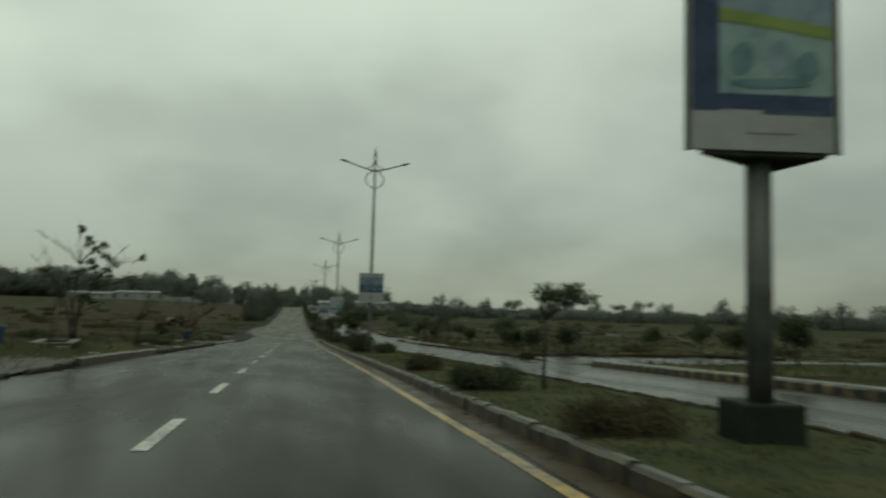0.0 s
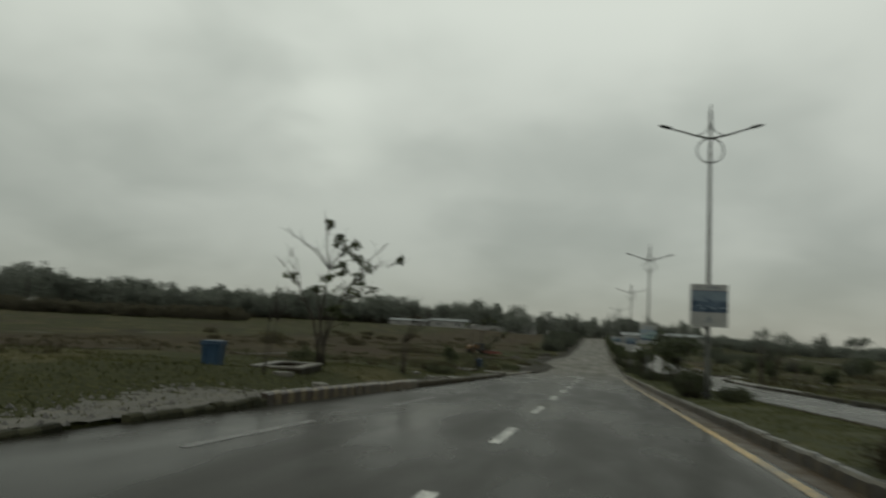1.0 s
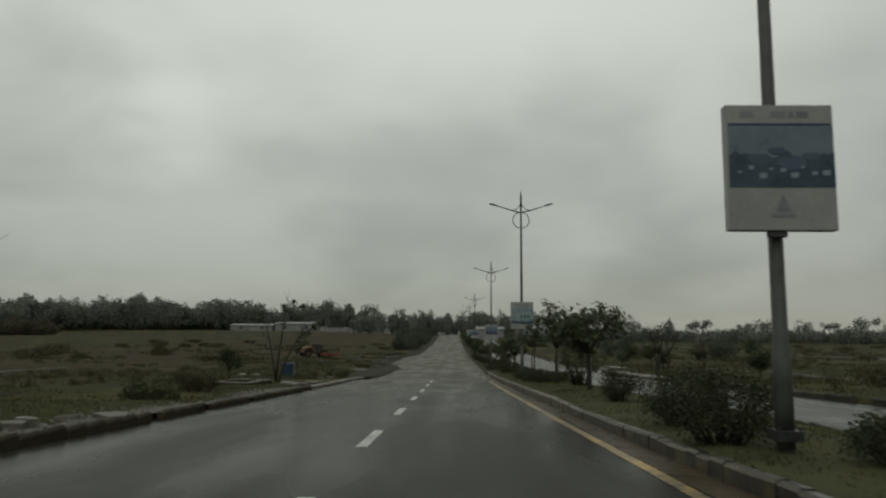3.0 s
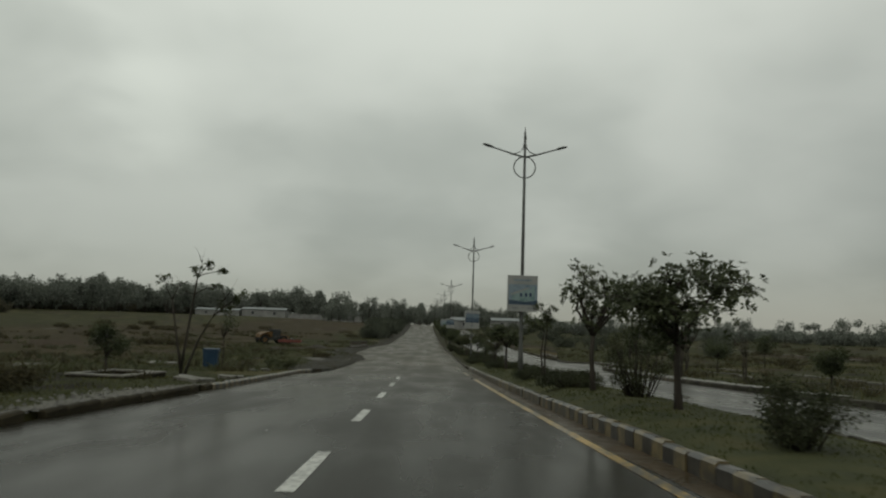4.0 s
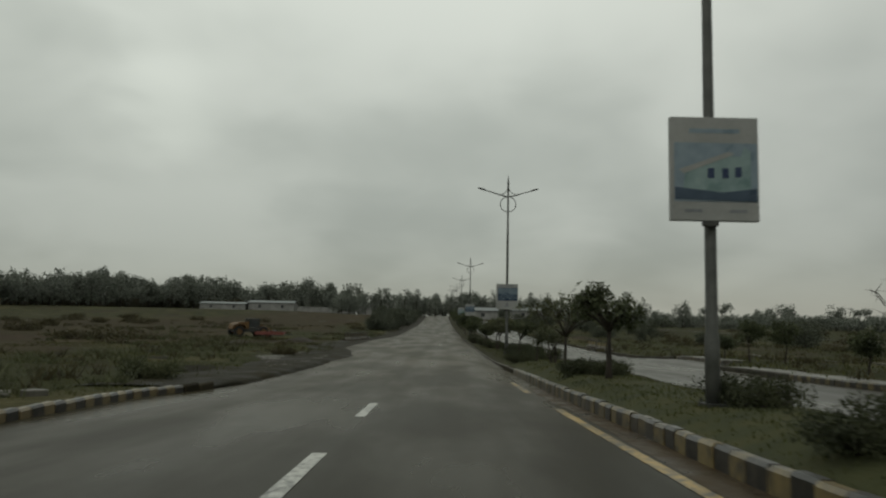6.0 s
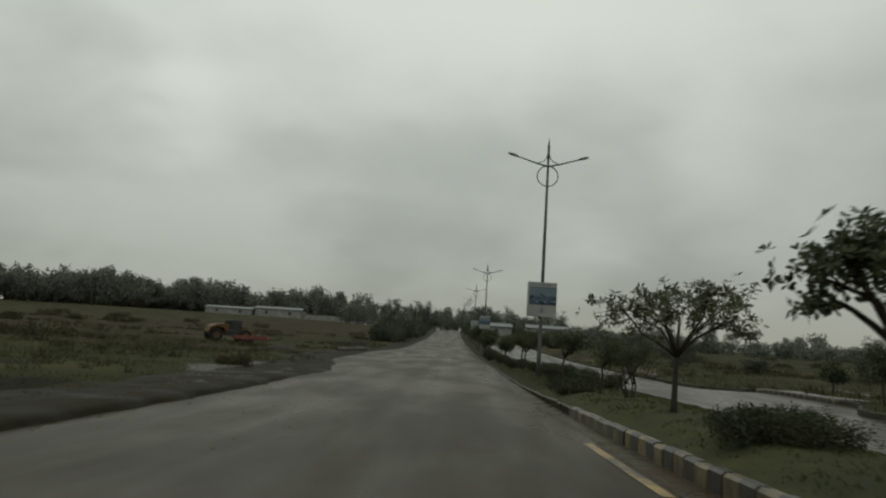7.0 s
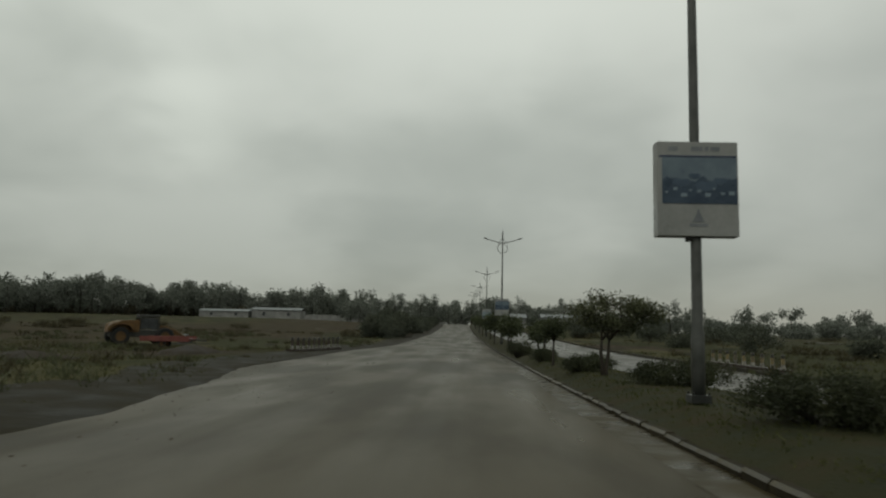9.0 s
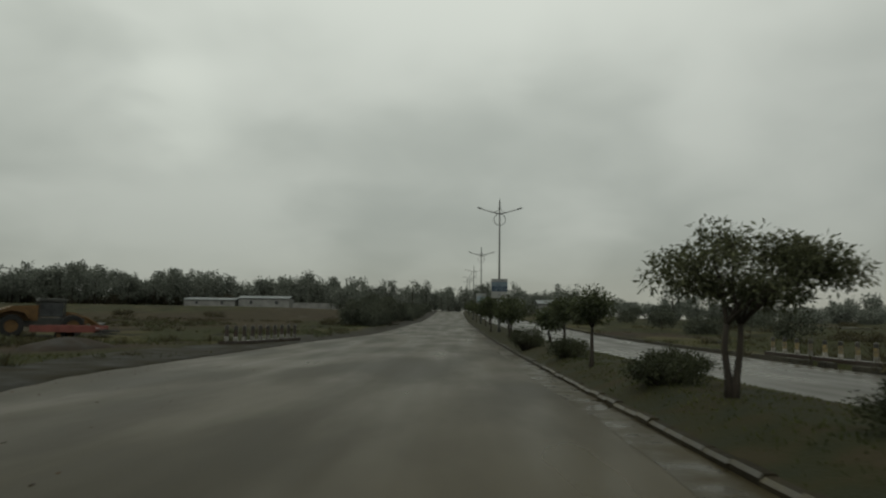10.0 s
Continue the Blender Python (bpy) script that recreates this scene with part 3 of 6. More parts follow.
def rosettes(rng, centres, spread, twigs, per, length, width):
    """Whorls of oblong leaves round twig ends, facing up and outwards."""
    c = np.repeat(np.asarray(centres, float), twigs, axis=0)
    off = unit(rng.normal(size=c.shape)) * (rng.random((len(c), 1)) ** 0.4) * np.asarray(spread) * 1.15
    axis = unit(off / np.mean(spread) + np.array([0, 0, 0.7]) + 0.3 * rng.normal(size=c.shape))
    tip = np.repeat(c + off, per, axis=0)
    axis = np.repeat(axis, per, axis=0)
    ring = unit(np.cross(axis, rng.normal(size=axis.shape)))
    u = unit(0.35 * axis + ring + 0.15 * rng.normal(size=axis.shape))
    v = unit(np.cross(u, axis))
    L = length * (0.7 + 0.6 * rng.random((len(u), 1)))
    W = width * (0.7 + 0.6 * rng.random((len(u), 1)))
    p = tip + 0.08 * L * u
    return np.stack([p, p + 0.6 * L * u + 0.5 * W * v, p + L * u - 0.05 * L * axis, p + 0.6 * L * u - 0.5 * W * v], 1)


# ---------------------------------------------------------------- ground, roads, median
def build_ground():
    far = [2600, 1500, 900, 600, 420, 320, 260, 215, 180, 150, 128, 110, 95, 82, 70, 60, 52, 45, 39, 34, 30, 26.5, 23.5, 21, 18.5, 16.5, 14.5, 13, 11.5, 10, 8.8, 7.6, 6.5, 5.5, 4.6, 3.8, 3.1, 2.4, 1.8, 1.2, 0.7, 0.3, 0.16]
    ys = list(np.arange(-420, -40, 40.0)) + list(np.arange(-40, -8, 4.0)) + list(np.arange(-8, 150, 1.6)) + list(np.arange(150, 360, 6.0)) + list(np.arange(360, 800, 40.0)) + [900, 1100, 1500, 2100, 2900]
    s, rows = Shape(), []
    for y in ys:
        e, q = float(left_edge(y)), float(far_edge(y))
        row = [(e - o, y, ground_z(e - o, y)) for o in far]
        row += [(e + 0.02, y, float(road_z(y)) - 0.5), (q - 0.02, y, float(road_z(y)) - 0.5)]
        row += [(q + o, y, ground_z(q + o, y)) for o in far[::-1]]
        rows.append(row)
    n = len(rows[0])
    v = [p for row in rows for p in row]
    f = [(j * n + i, j * n + i + 1, (j + 1) * n + i + 1, (j + 1) * n + i) for j in range(len(rows) - 1) for i in range(n - 1)]
    s.add(v, f)
    tagged(part("ground", s, FIELD, soft=True), "rough wet field of grass, bare earth and gravel", "ground", kind="structure")


def strip(name, x_of, mat, y0, y1, step, label, category, lift=0.0, z_of=None, thick=0.0):
    """A sheet along the road; x_of(y) gives the places across it."""
    s, rows = Shape(), []
    ys = np.linspace(y0, y1, max(2, int(round((y1 - y0) / step)) + 1))
    for y in ys:
        rows.append([(x, y, (z_of(x, y) if z_of else float(road_z(y))) + lift) for x in x_of(y)])
    n = len(rows[0])
    s.add([p for r in rows for p in r], [(j * n + i, j * n + i + 1, (j + 1) * n + i + 1, (j + 1) * n + i) for j in range(len(rows) - 1) for i in range(n - 1)])
    if thick:
        edge = [r[0] for r in rows] + [r[-1] for r in rows][::-1]
        m = len(edge)
        s.add(edge + [(x, y, z - thick) for x, y, z in edge], [(k, (k + 1) % m, (k + 1) % m + m, k + m) for k in range(m)])
    return tagged(part(name, s, mat, soft=not thick), label, category, kind="structure")


build_ground()
strip("road", lambda y: [float(left_edge(y)) - 0.02, -4.4, -2.9, -1.4, 0.3, 1.6, KERB_X + 0.04], ASPHALT, -60, 420, 1.5, "wet dark asphalt carriageway with muddy puddles", "road")
strip("road", lambda y: [median_far(y) - 0.04, 9, 10.7, 12.3, float(far_edge(y)) + 0.02], ASPHALT_FAR, -60, 420, 1.5, "wet asphalt of the opposite carriageway", "road", z_of=lambda x, y: float(road_z(y)) - far_fall(x, y))
strip("median", lambda y: ([KERB_X + 0.02] + list(np.linspace(KERB_X + 0.066, median_far(y) - 0.1, 12)) + [median_far(y) - 0.02]), LAWN, -40, 87.2, 1.2, "raised grass median between the carriageways", "median", z_of=median_z)
strip("median", lambda y: ([KERB_X + 0.02] + list(np.linspace(KERB_X + 0.066, median_far(y) - 0.1, 12)) + [median_far(y) - 0.02]), LAWN_DRY, 87.2, 330, 1.2, "raised median of thin grass and bare earth", "median", z_of=median_z)

strip("gutter", lambda y: [2.16 - 0.14 * float(smooth(y, 78, 90)) + 0.05 * wobble(y, 1.0, 0.5) + 0.02 * wobble(y, 3.0, 2.3), 2.42, KERB_X - 0.04], SOIL_WET, -30, 73, 0.5, "brown mud washed along the median kerb", "gutter", lift=0.003)
strip("gutter", lambda y: [2.16 - 0.14 * float(smooth(y, 78, 90)) + 0.05 * wobble(y, 1.0, 0.5) + 0.02 * wobble(y, 3.0, 2.3), 2.42, KERB_X - 0.04], GUTTER_SILT, 73, 130, 0.5, "olive silt washed along the median kerb", "gutter", lift=0.003)


# markings
def line(name, x, width, y0, y1, mat, label):
    strip(name, lambda y: [x - width / 2, x + width / 2], mat, y0, y1, 1.0, label, "road marking", lift=0.005)


for k in range(-1, 11):
    y0 = 4.4 + 6.07 * k
    line("lane_dash", -1.37, 0.16, y0, y0 + 2.4, LINE_WHITE, "white painted lane dash, worn at its edges")
for y0, y1 in ((13.8, 17.4), (21.8, 25.6), (28.6, 31.0)):
    line("edge_line", -4.26, 0.12, y0, y1, LINE_FADED, "faint worn piece of white line near the outer kerb")
line("edge_line", 2.03, 0.15, -30, 67, LINE_YELLOW, "worn yellow line along the median kerb")
line("edge_line", 2.0, 0.14, 71.2, 75.2, LINE_YELLOW, "short remnant of yellow edge line")


# ---------------------------------------------------------------- kerbs, stone by stone
def stone_mesh(name, mat, length=0.385, depth=0.14, h=0.21, top=None):
    s = Shape()
    c = 0.035
    o = [(-depth / 2, -0.12), (depth / 2, -0.12), (depth / 2, h - 0.01), (depth / 2 - 0.012, h), (-depth / 2 + c, h), (-depth / 2, h - c)]
    s.prism(o, -length / 2, length / 2)
    me = s.mesh(name, mat)
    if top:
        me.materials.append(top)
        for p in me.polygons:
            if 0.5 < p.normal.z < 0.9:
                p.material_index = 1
    return me


PAINTED = ("kerb_paint_yellow", "kerb_paint_black", "kerb_paint_white", "mossy_kerb", "kerb_paint_faded", "kerb_paint_ochre", "kerb_paint_rust")
MEDIAN_STONE = {m.name: stone_mesh("kerb_stone", m, 0.375 if m.name in PAINTED else 0.585, top=KERB_HIGHLIGHT) for m in (KERB_FADED, KERB_BLACK, KERB_MUD, CONCRETE_WET)}
STRIPED_STONE = {m.name: stone_mesh("kerb_stone", m, 0.375) for m in (KERB_YELLOW, KERB_BLACK)}
STONE = {m.name: stone_mesh("kerb_stone", m, 0.29 if m.name in PAINTED else 0.585) for m in (KERB_YELLOW, KERB_OCHRE, KERB_BLACK, KERB_WHITE, KERB_MOSS, KERB_MUD, CONCRETE_WET)}

TALL_STONE = {**STONE, **{m.name: stone_mesh("kerb_stone", m, 0.29, h=0.30) for m in (KERB_OCHRE, KERB_RUST)}}


def kerb(label, x_of, y0, y1, pattern, flip, more, sunk=0.0, stones=STONE, unit_length=0.3, fall=lambda y: 0.0):
    bed = strip("kerb", lambda y: [x_of(y) - 0.1, x_of(y) + 0.1], CONCRETE_WET, y0 - more[0], y1 + more[1], 2.0, label, "kerb", lift=-0.1, z_of=lambda x, y: float(road_z(y)) - fall(y))
    rng = random.Random(len(label))
    y, k = y0, 0
    while y < y1:
        k += 1
        m = pattern(y, k, rng)
        step = unit_length if m is not None and m.name in PAINTED else 0.6
        y += step
        if m is None:
            continue
        y -= step / 2
        dy = 0.4
        turn = math.degrees(math.atan2(-(x_of(y + dy) - x_of(y - dy)), 2 * dy)) + rng.uniform(-1.8, 1.8)
        slope = math.degrees(math.atan2(float(road_z(y + 1) - road_z(y - 1)), 2))
        ob = new("kerb_stone", (stones(y) if callable(stones) else stones)[m.name])
        ob.parent = bed
        ob.matrix_basis = pose(x_of(y) + rng.uniform(-0.01, 0.01), y, float(road_z(y)) - fall(y) - (sunk(y) if callable(sunk) else sunk) + rng.uniform(-0.015, 0.012) * (2.2 if m.name == "mossy_kerb" else 1), slope, 0, turn + (180 if flip else 0))
        y += step / 2
    # the far run, joined
    for a, b in ((y0 - more[0], y0), (y1, y1 + more[1])):
        if b - a < 1:
            continue
        s = Shape()
        for k in range(int((b - a) / 0.8)):
            y = a + 0.8 * (k + 0.5)
            q = x_of(y)
            z = float(road_z(y)) - fall(y)
            z -= sunk(y) if callable(sunk) else sunk
            s.box(q - 0.07, q + 0.07, y - 0.385, y + 0.385, z - 0.1, z + 0.2 + rng.uniform(-0.02, 0.02))
        run = part("kerb_run", s, CONCRETE_WET, bed)
        run["kind"] = "stuff"


def median_paint(y, k, _rng):
    if 40 < y < 80:
        return KERB_YELLOW if k % 2 else KERB_BLACK
    if y < 40:
        return KERB_FADED if k % 2 else KERB_BLACK
    return KERB_MUD


def left_paint(y, k, rng):
    if 19 < y < 30:
        return KERB_RUST if k % 2 else KERB_OCHRE
    if 54 < y < 69:
        return KERB_BLACK if k % 2 else KERB_OCHRE
    if rng.random() < (0.04 if y < 19 else 0.05) or 91 < y < 119:
        return None
    return KERB_MOSS if y < 19 else KERB_MUD


def far_paint(y, k, rng):
    if 23.6 < y < 31.6:
        return None
    if y < 23.6 or 70 < y < 80 or 93 < y < 101:
        return KERB_YELLOW if k % 2 else KERB_BLACK
    return CONCRETE_WET if rng.random() < 0.9 else None


kerb("median kerb of black and yellow painted stones", lambda y: KERB_X, -6, 112, median_paint, False, (30, 210), lambda y: 0.02 - 0.05 * float(smooth(y, 38, 46)) * (1 - float(smooth(y, 74, 84))) + 0.10 * float(smooth(y, 80, 92)), lambda y: STRIPED_STONE if 40 < y < 80 else MEDIAN_STONE, 0.385)
kerb("outer kerb of broken, partly painted stones", lambda y: float(left_edge(y)), 8, 70, left_paint, True, (40, 0), lambda y: 0.05 + 0.03 * float(smooth(y, 70, 78)) * (1 - float(smooth(y, 110, 117))) + 0.06 * (1 - float(smooth(y, 16, 19))), lambda y: TALL_STONE if y < 40 else STONE)
kerb("low kerb along the far side of the median", median_far, 4, 110, lambda y, k, rng: KERB_MUD if rng.random() < 0.8 else CONCRETE_WET, True, (30, 210), 0.13, fall=lambda y: far_fall(7.0, y))
kerb("far kerb of black and white painted stones", lambda y: float(far_edge(y)), 6, 124, far_paint, False, (40, 200), fall=lambda y: far_fall(float(far_edge(y)), y))


# pale gravel aprons behind the outer kerb, with loose stones
def apron(y0, y1, wide, seed, back=0.085, lift=0.03):
    rng = random.Random(seed)
    s, rows, m, c = Shape(), [], int((y1 - y0) / 0.22), 13
    pebbles = Shape()
    for j in range(m + 1):
        t = j / m
        y = y0 + (y1 - y0) * t
        e = float(left_edge(y)) - back
        w = wide * (math.sin(math.pi * t) ** 0.5) * (0.75 + 0.25 * math.sin(9 * t + seed)) + 0.12 + rng.uniform(0, 0.25)
        row = []
        for i in range(c):
            u = i / (c - 1)
            x = e - w * u
            row.append((x, y, ground_z(x, y) + (lift if 0 < j < m else -0.05) * (1 - u ** 3) - 0.05 * u ** 3 + rng.uniform(-0.022, 0.022)))
            if rng.random() < 0.55:
                r = rng.choice((0.02, 0.03, 0.035, 0.06))
                px, py = x + rng.uniform(-0.1, 0.1), y + rng.uniform(-0.1, 0.1)
                pz = ground_z(px, py) + lift * (1 - u ** 3)
                k = rng.uniform(0, 6)
                ring = [(px + r * math.cos(k + q * 1.257) * rng.uniform(0.7, 1.3), py + r * math.sin(k + q * 1.257) * rng.uniform(0.7, 1.3), pz - 0.01) for q in range(5)]
                pebbles.add(ring + [(px + rng.uniform(-0.3, 0.3) * r, py, pz + r * rng.uniform(0.5, 1.0))], [(q, (q + 1) % 5, 5) for q in range(5)])
        rows.append(row)
    s.add([p for r in rows for p in r], [(j * c + i + 1, j * c + i, (j + 1) * c + i, (j + 1) * c + i + 1) for j in range(m) for i in range(c - 1)])
    bed = tagged(part("gravel_verge", s, GRAVEL, soft=True), "pale gravel washed up behind the kerb", "gravel", kind="structure")
    loose = part("pebbles", pebbles, PEBBLE, bed)
    loose["kind"] = "stuff"


for k, (a, b, w) in enumerate(((8.4, 21.5, 2.1), (31, 45, 0.9), (44, 55, 1.3))):
    apron(a, b, w, k + 1)
apron(20, 31, 0.75, 7, 0.085, 0.045)
apron(75.5, 92, 1.9, 9, 0.45, 0.05)
apron(85, 97, 1.7, 10, 2.3, 0.04)


# side street that leaves the opposite carriageway, with its own kerb
def side_road():
    s, nx, ny = Shape(), 60, 8
    v = []
    for i in range(nx + 1):
        x = 11.3 + 140 * (i / nx) ** 1.8
        for j in range(ny + 1):
            y = 24.4 + 6.6 * j / ny + 0.02 * (x - 11)
            v.append((x, y, ground_z(x, 27.6) + 0.05 - 0.04 * (x < 11.6)))
    s.add(v, [(i * (ny + 1) + j, (i + 1) * (ny + 1) + j, (i + 1) * (ny + 1) + j + 1, i * (ny + 1) + j + 1) for i in range(nx) for j in range(ny)])
    tagged(part("road", s, ASPHALT_FAR, soft=True), "wet asphalt side street with pale standing water", "road", kind="structure")
    rng = random.Random(21)
    for side, x0, x1 in ((1, 10.9, 26.0), (-1, 12.4, 24.0)):
        bed = thing("kerb", x0, 27.6, ground_z(x0 + 1, 27.6), "dark wet kerb along the side street", "kerb", kind="structure")
        n = int((x1 - x0) / 0.6)
        for k in range(n):
            x = x0 + 0.6 * (k + 0.5)
            bend = 0.12 * max(0.0, 13.2 - x) ** 1.6
            y = 27.6 + side * (3.45 - (0 if side > 0 else bend)) + 0.02 * (x - 11)
            ob = new("kerb_stone", STONE["mud_splashed_kerb" if rng.random() < 0.6 else "wet_kerb_concrete"])
            ob.parent = bed
            ob.matrix_basis = pose(x - x0, y - 27.6, ground_z(x, 27.6) - ground_z(x0 + 1, 27.6) + rng.uniform(-0.02, 0.02), 0, 0, 90 + rng.uniform(-2, 2))


side_road()


def footway(y0, y1, wide):
    strip("footpath", lambda y: [float(far_edge(y)) + 0.09, float(far_edge(y)) + 0.5, float(far_edge(y)) + wide], PALE_WET, y0, y1, 1.0, "pale wet concrete footway behind the far kerb", "footpath", lift=0.03, z_of=lambda x, y: ground_z(x, y) + 0.02)


footway(4, 23.0, 0.7)
footway(58, 86, 1.25)
footway(93.5, 104, 1.3)


# mud washed over the broken outer edge where the kerb is missing
def mud_verge(y0, y1):
    s, rows = Shape(), []
    m = int((y1 - y0) / 0.35)
    for j in range(m + 1):
        y = y0 + (y1 - y0) * j / m
        e, r = float(left_edge(y)), float(road_z(y))
        lap = 0.14 + 0.05 * wobble(y, 2.0, 1.1) + 0.04 * wobble(y, 5.0, 3.1) + 0.6 * math.exp(-((y - 94) / 3.5) ** 2)
        lap *= 1 if 72 < y else 0.2
        # a low overgrown bank where the kerb ought to be
        bank = float(smooth(y, 69.6, 72)) * (1 - float(smooth(y, 86, 94))) * (0.85 + 0.25 * wobble(y, 4.0, 1.7))
        row = [(e + lap, y, r - 0.004), (e + lap - 0.06, y, r + 0.012), (e + 0.4 * lap, y, r + 0.03 + 0.035 * bank), (e - 0.1, y, r + 0.045 + 0.085 * bank)]
        for o, up in ((0.4, 0.075), (0.8, 0.06), (1.3, 0.04), (1.9, 0.015), (2.6 + 0.4 * wobble(y, 1.0, 0.6), 0.0)):
            x = e - o
            row.append((x, y, ground_z(x, y) + 0.03 + up * bank + 0.025 * wobble(x, y, 2.3)))
        x = e - 3.1
        row.append((x, y, ground_z(x, y) - 0.06))
        rows.append(row)
    n = len(rows[0])
    s.add([p for q in rows for p in q], [(j * n + i + 1, j * n + i, (j + 1) * n + i, (j + 1) * n + i + 1) for j in range(m) for i in range(n - 1)])
    tagged(part("mud_verge", s, MUD_AND_SHADE, soft=True), "dark wet mud over the broken road edge", "verge", kind="structure")


mud_verge(69.5, 340)


# clods and small stones scattered over the muddy lane edge
def road_debris(n, seed):
    rng = random.Random(seed)
    s = Shape()
    for _ in range(n):
        y = rng.uniform(71, 112)
        x = float(left_edge(y)) + 0.2 + 3.2 * rng.random() ** 2.6
        r = rng.choice((0.006, 0.009, 0.012, 0.016, 0.024))
        z, k = float(road_z(y)), rng.uniform(0, 6)
        ring = [(x + r * math.cos(k + q * 1.257) * rng.uniform(0.7, 1.4), y + r * math.sin(k + q * 1.257) * rng.uniform(0.7, 1.4), z - 0.004) for q in range(5)]
        s.add(ring + [(x + rng.uniform(-0.3, 0.3) * r, y, z + r * rng.uniform(0.5, 0.9))], [(q, (q + 1) % 5, 5) for q in range(5)])
    tagged(part("road_debris", s, CLOD), "clods of mud and small stones on the road", "debris", kind="stuff")


road_debris(520, 4)


# pale footpaths that cross the fields beyond the far carriageway
for px, pw, y0, y1 in ((24.5, 0.3, 62, 112), (33.0, 0.3, 34, 60), (56.0, 0.5, 80, 240), (19.5, 0.22, 66, 84), (-19.8, 0.28, 14, 52), (-31, 0.35, 64, 82)):
    # a trodden line that wanders and thins out
    def trodden(y):
        c = px + 0.35 * math.sin(0.13 * y + px) + 0.2 * math.sin(0.41 * y)
        w = pw * (0.8 + 0.25 * math.sin(0.31 * y + 2 * px))
        return [c - w, c - w * 0.3, c + w * 0.3, c + w]

    strip("footpath", trodden, GRAVEL, y0, y1, 2.0, "narrow pale footpath across the field", "footpath", lift=0.07, z_of=ground_z, thick=0.2)


# ---------------------------------------------------------------- grass
def grass(name, n, area, mat, height, seed, keep, label):
    rng = np.random.default_rng(seed)
    x = rng.uniform(area[0], area[1], n)
    y = area[2] + (area[3] - area[2]) * rng.random(n) ** 1.3
    ok = np.array([keep(a, b) for a, b in zip(x, y)])
    x, y = x[ok], y[ok]
    z = np.array([floor_at(a, b) for a, b in zip(x, y)])
    p = np.stack([x, y, z - 0.02], 1)
    h = height * (0.4 + 0.9 * rng.random((len(p), 1)) ** 2)
    lean = rng.normal(size=(len(p), 3)) * 0.45
    lean[:, 2] = 1
    a = rng.uniform(0, math.pi, len(p))
    side = np.stack([np.cos(a), np.sin(a), 0 * a], 1) * (0.012 + 0.12 * h)
    tip = p + lean * h
    v = np.stack([p - side, p + side, tip + side * 0.15, tip - side * 0.15], 1)
    tagged(new(name, quads(name, v, mat)), label, "grass", kind="stuff")


grass("median_grass", 100000, (KERB_X + 0.12, 7.0, -4, 118), BLADES, 0.05, 3, lambda x, y: x < median_far(y) - 0.1 and wobble(x, y, 1.1) > -0.75, "short wet grass blades on the median")
grass("field_grass", 110000, (-27, -6.3, 4, 130), DRY_BLADES, 0.085, 4, lambda x, y: x < float(left_edge(y)) - 0.4 and wobble(x, y, 0.35) > -0.25, "rough dry grass on the roadside field")
grass("field_grass", 26000, (12.9, 48, 8, 150), DRY_BLADES, 0.22, 5, lambda x, y: x > float(far_edge(y)) + 0.3 and wobble(x, y, 0.3) > -0.2, "rough dry grass beyond the far carriageway")


def weeds(name, n, area, mat, height, seed, label):
    """Low tussocks: fans of narrow blades in loose drifts."""
    rng = np.random.default_rng(seed)
    spots = []
    while len(spots) < n:
        x, y = rng.uniform(area[0], area[1]), area[2] + (area[3] - area[2]) * rng.random()
        if wobble(x, y, 0.19) + 0.6 * wobble(x, y, 0.53) > 0.1 and not (x < 0 and x > float(left_edge(y)) - (8 if y < 42 else 1.2)):
            spots.append((x, y, ground_z(x, y)))
    c = np.array(spots)
    size = height * (0.5 + rng.random((len(c), 1)))
    p = np.repeat(c, 26, axis=0)
    h = np.repeat(size, 26, axis=0) * (0.5 + 0.7 * rng.random((len(p), 1)))
    p = p + np.concatenate([rng.normal(size=(len(p), 2)) * h * 0.55, np.full((len(p), 1), -0.03)], 1)
    lean = rng.normal(size=(len(p), 3)) * 0.6
    lean[:, 2] = 1
    a = rng.uniform(0, math.pi, len(p))
    side = np.stack([np.cos(a), np.sin(a), 0 * a], 1) * h * 0.09
    tip = p + lean * h
    tagged(new(name, quads(name, np.stack([p - side, p + side, tip + side * 0.2, tip - side * 0.2], 1), mat)), label, "weeds", kind="stuff")


weeds("field_weeds", 1500, (-60, -7, 10, 190), LEAF_DRY, 0.25, 31, "brown tussocks and weeds over the roadside field")
weeds("field_weeds", 900, (-40, -7, 60, 175), LEAF_OLIVE, 0.22, 32, "olive tussocks over the roadside field")
weeds("field_weeds", 900, (13.5, 75, 33, 190), LEAF_DRY, 0.3, 33, "brown tussocks beyond the far carriageway")


# ---------------------------------------------------------------- street lamps
def arc(cx, cz, r, a0, a1, n, y=0.0):
    return [(cx + r * math.cos(radians(a0 + (a1 - a0) * k / n)), y, cz + r * math.sin(radians(a0 + (a1 - a0) * k / n))) for k in range(n + 1)]


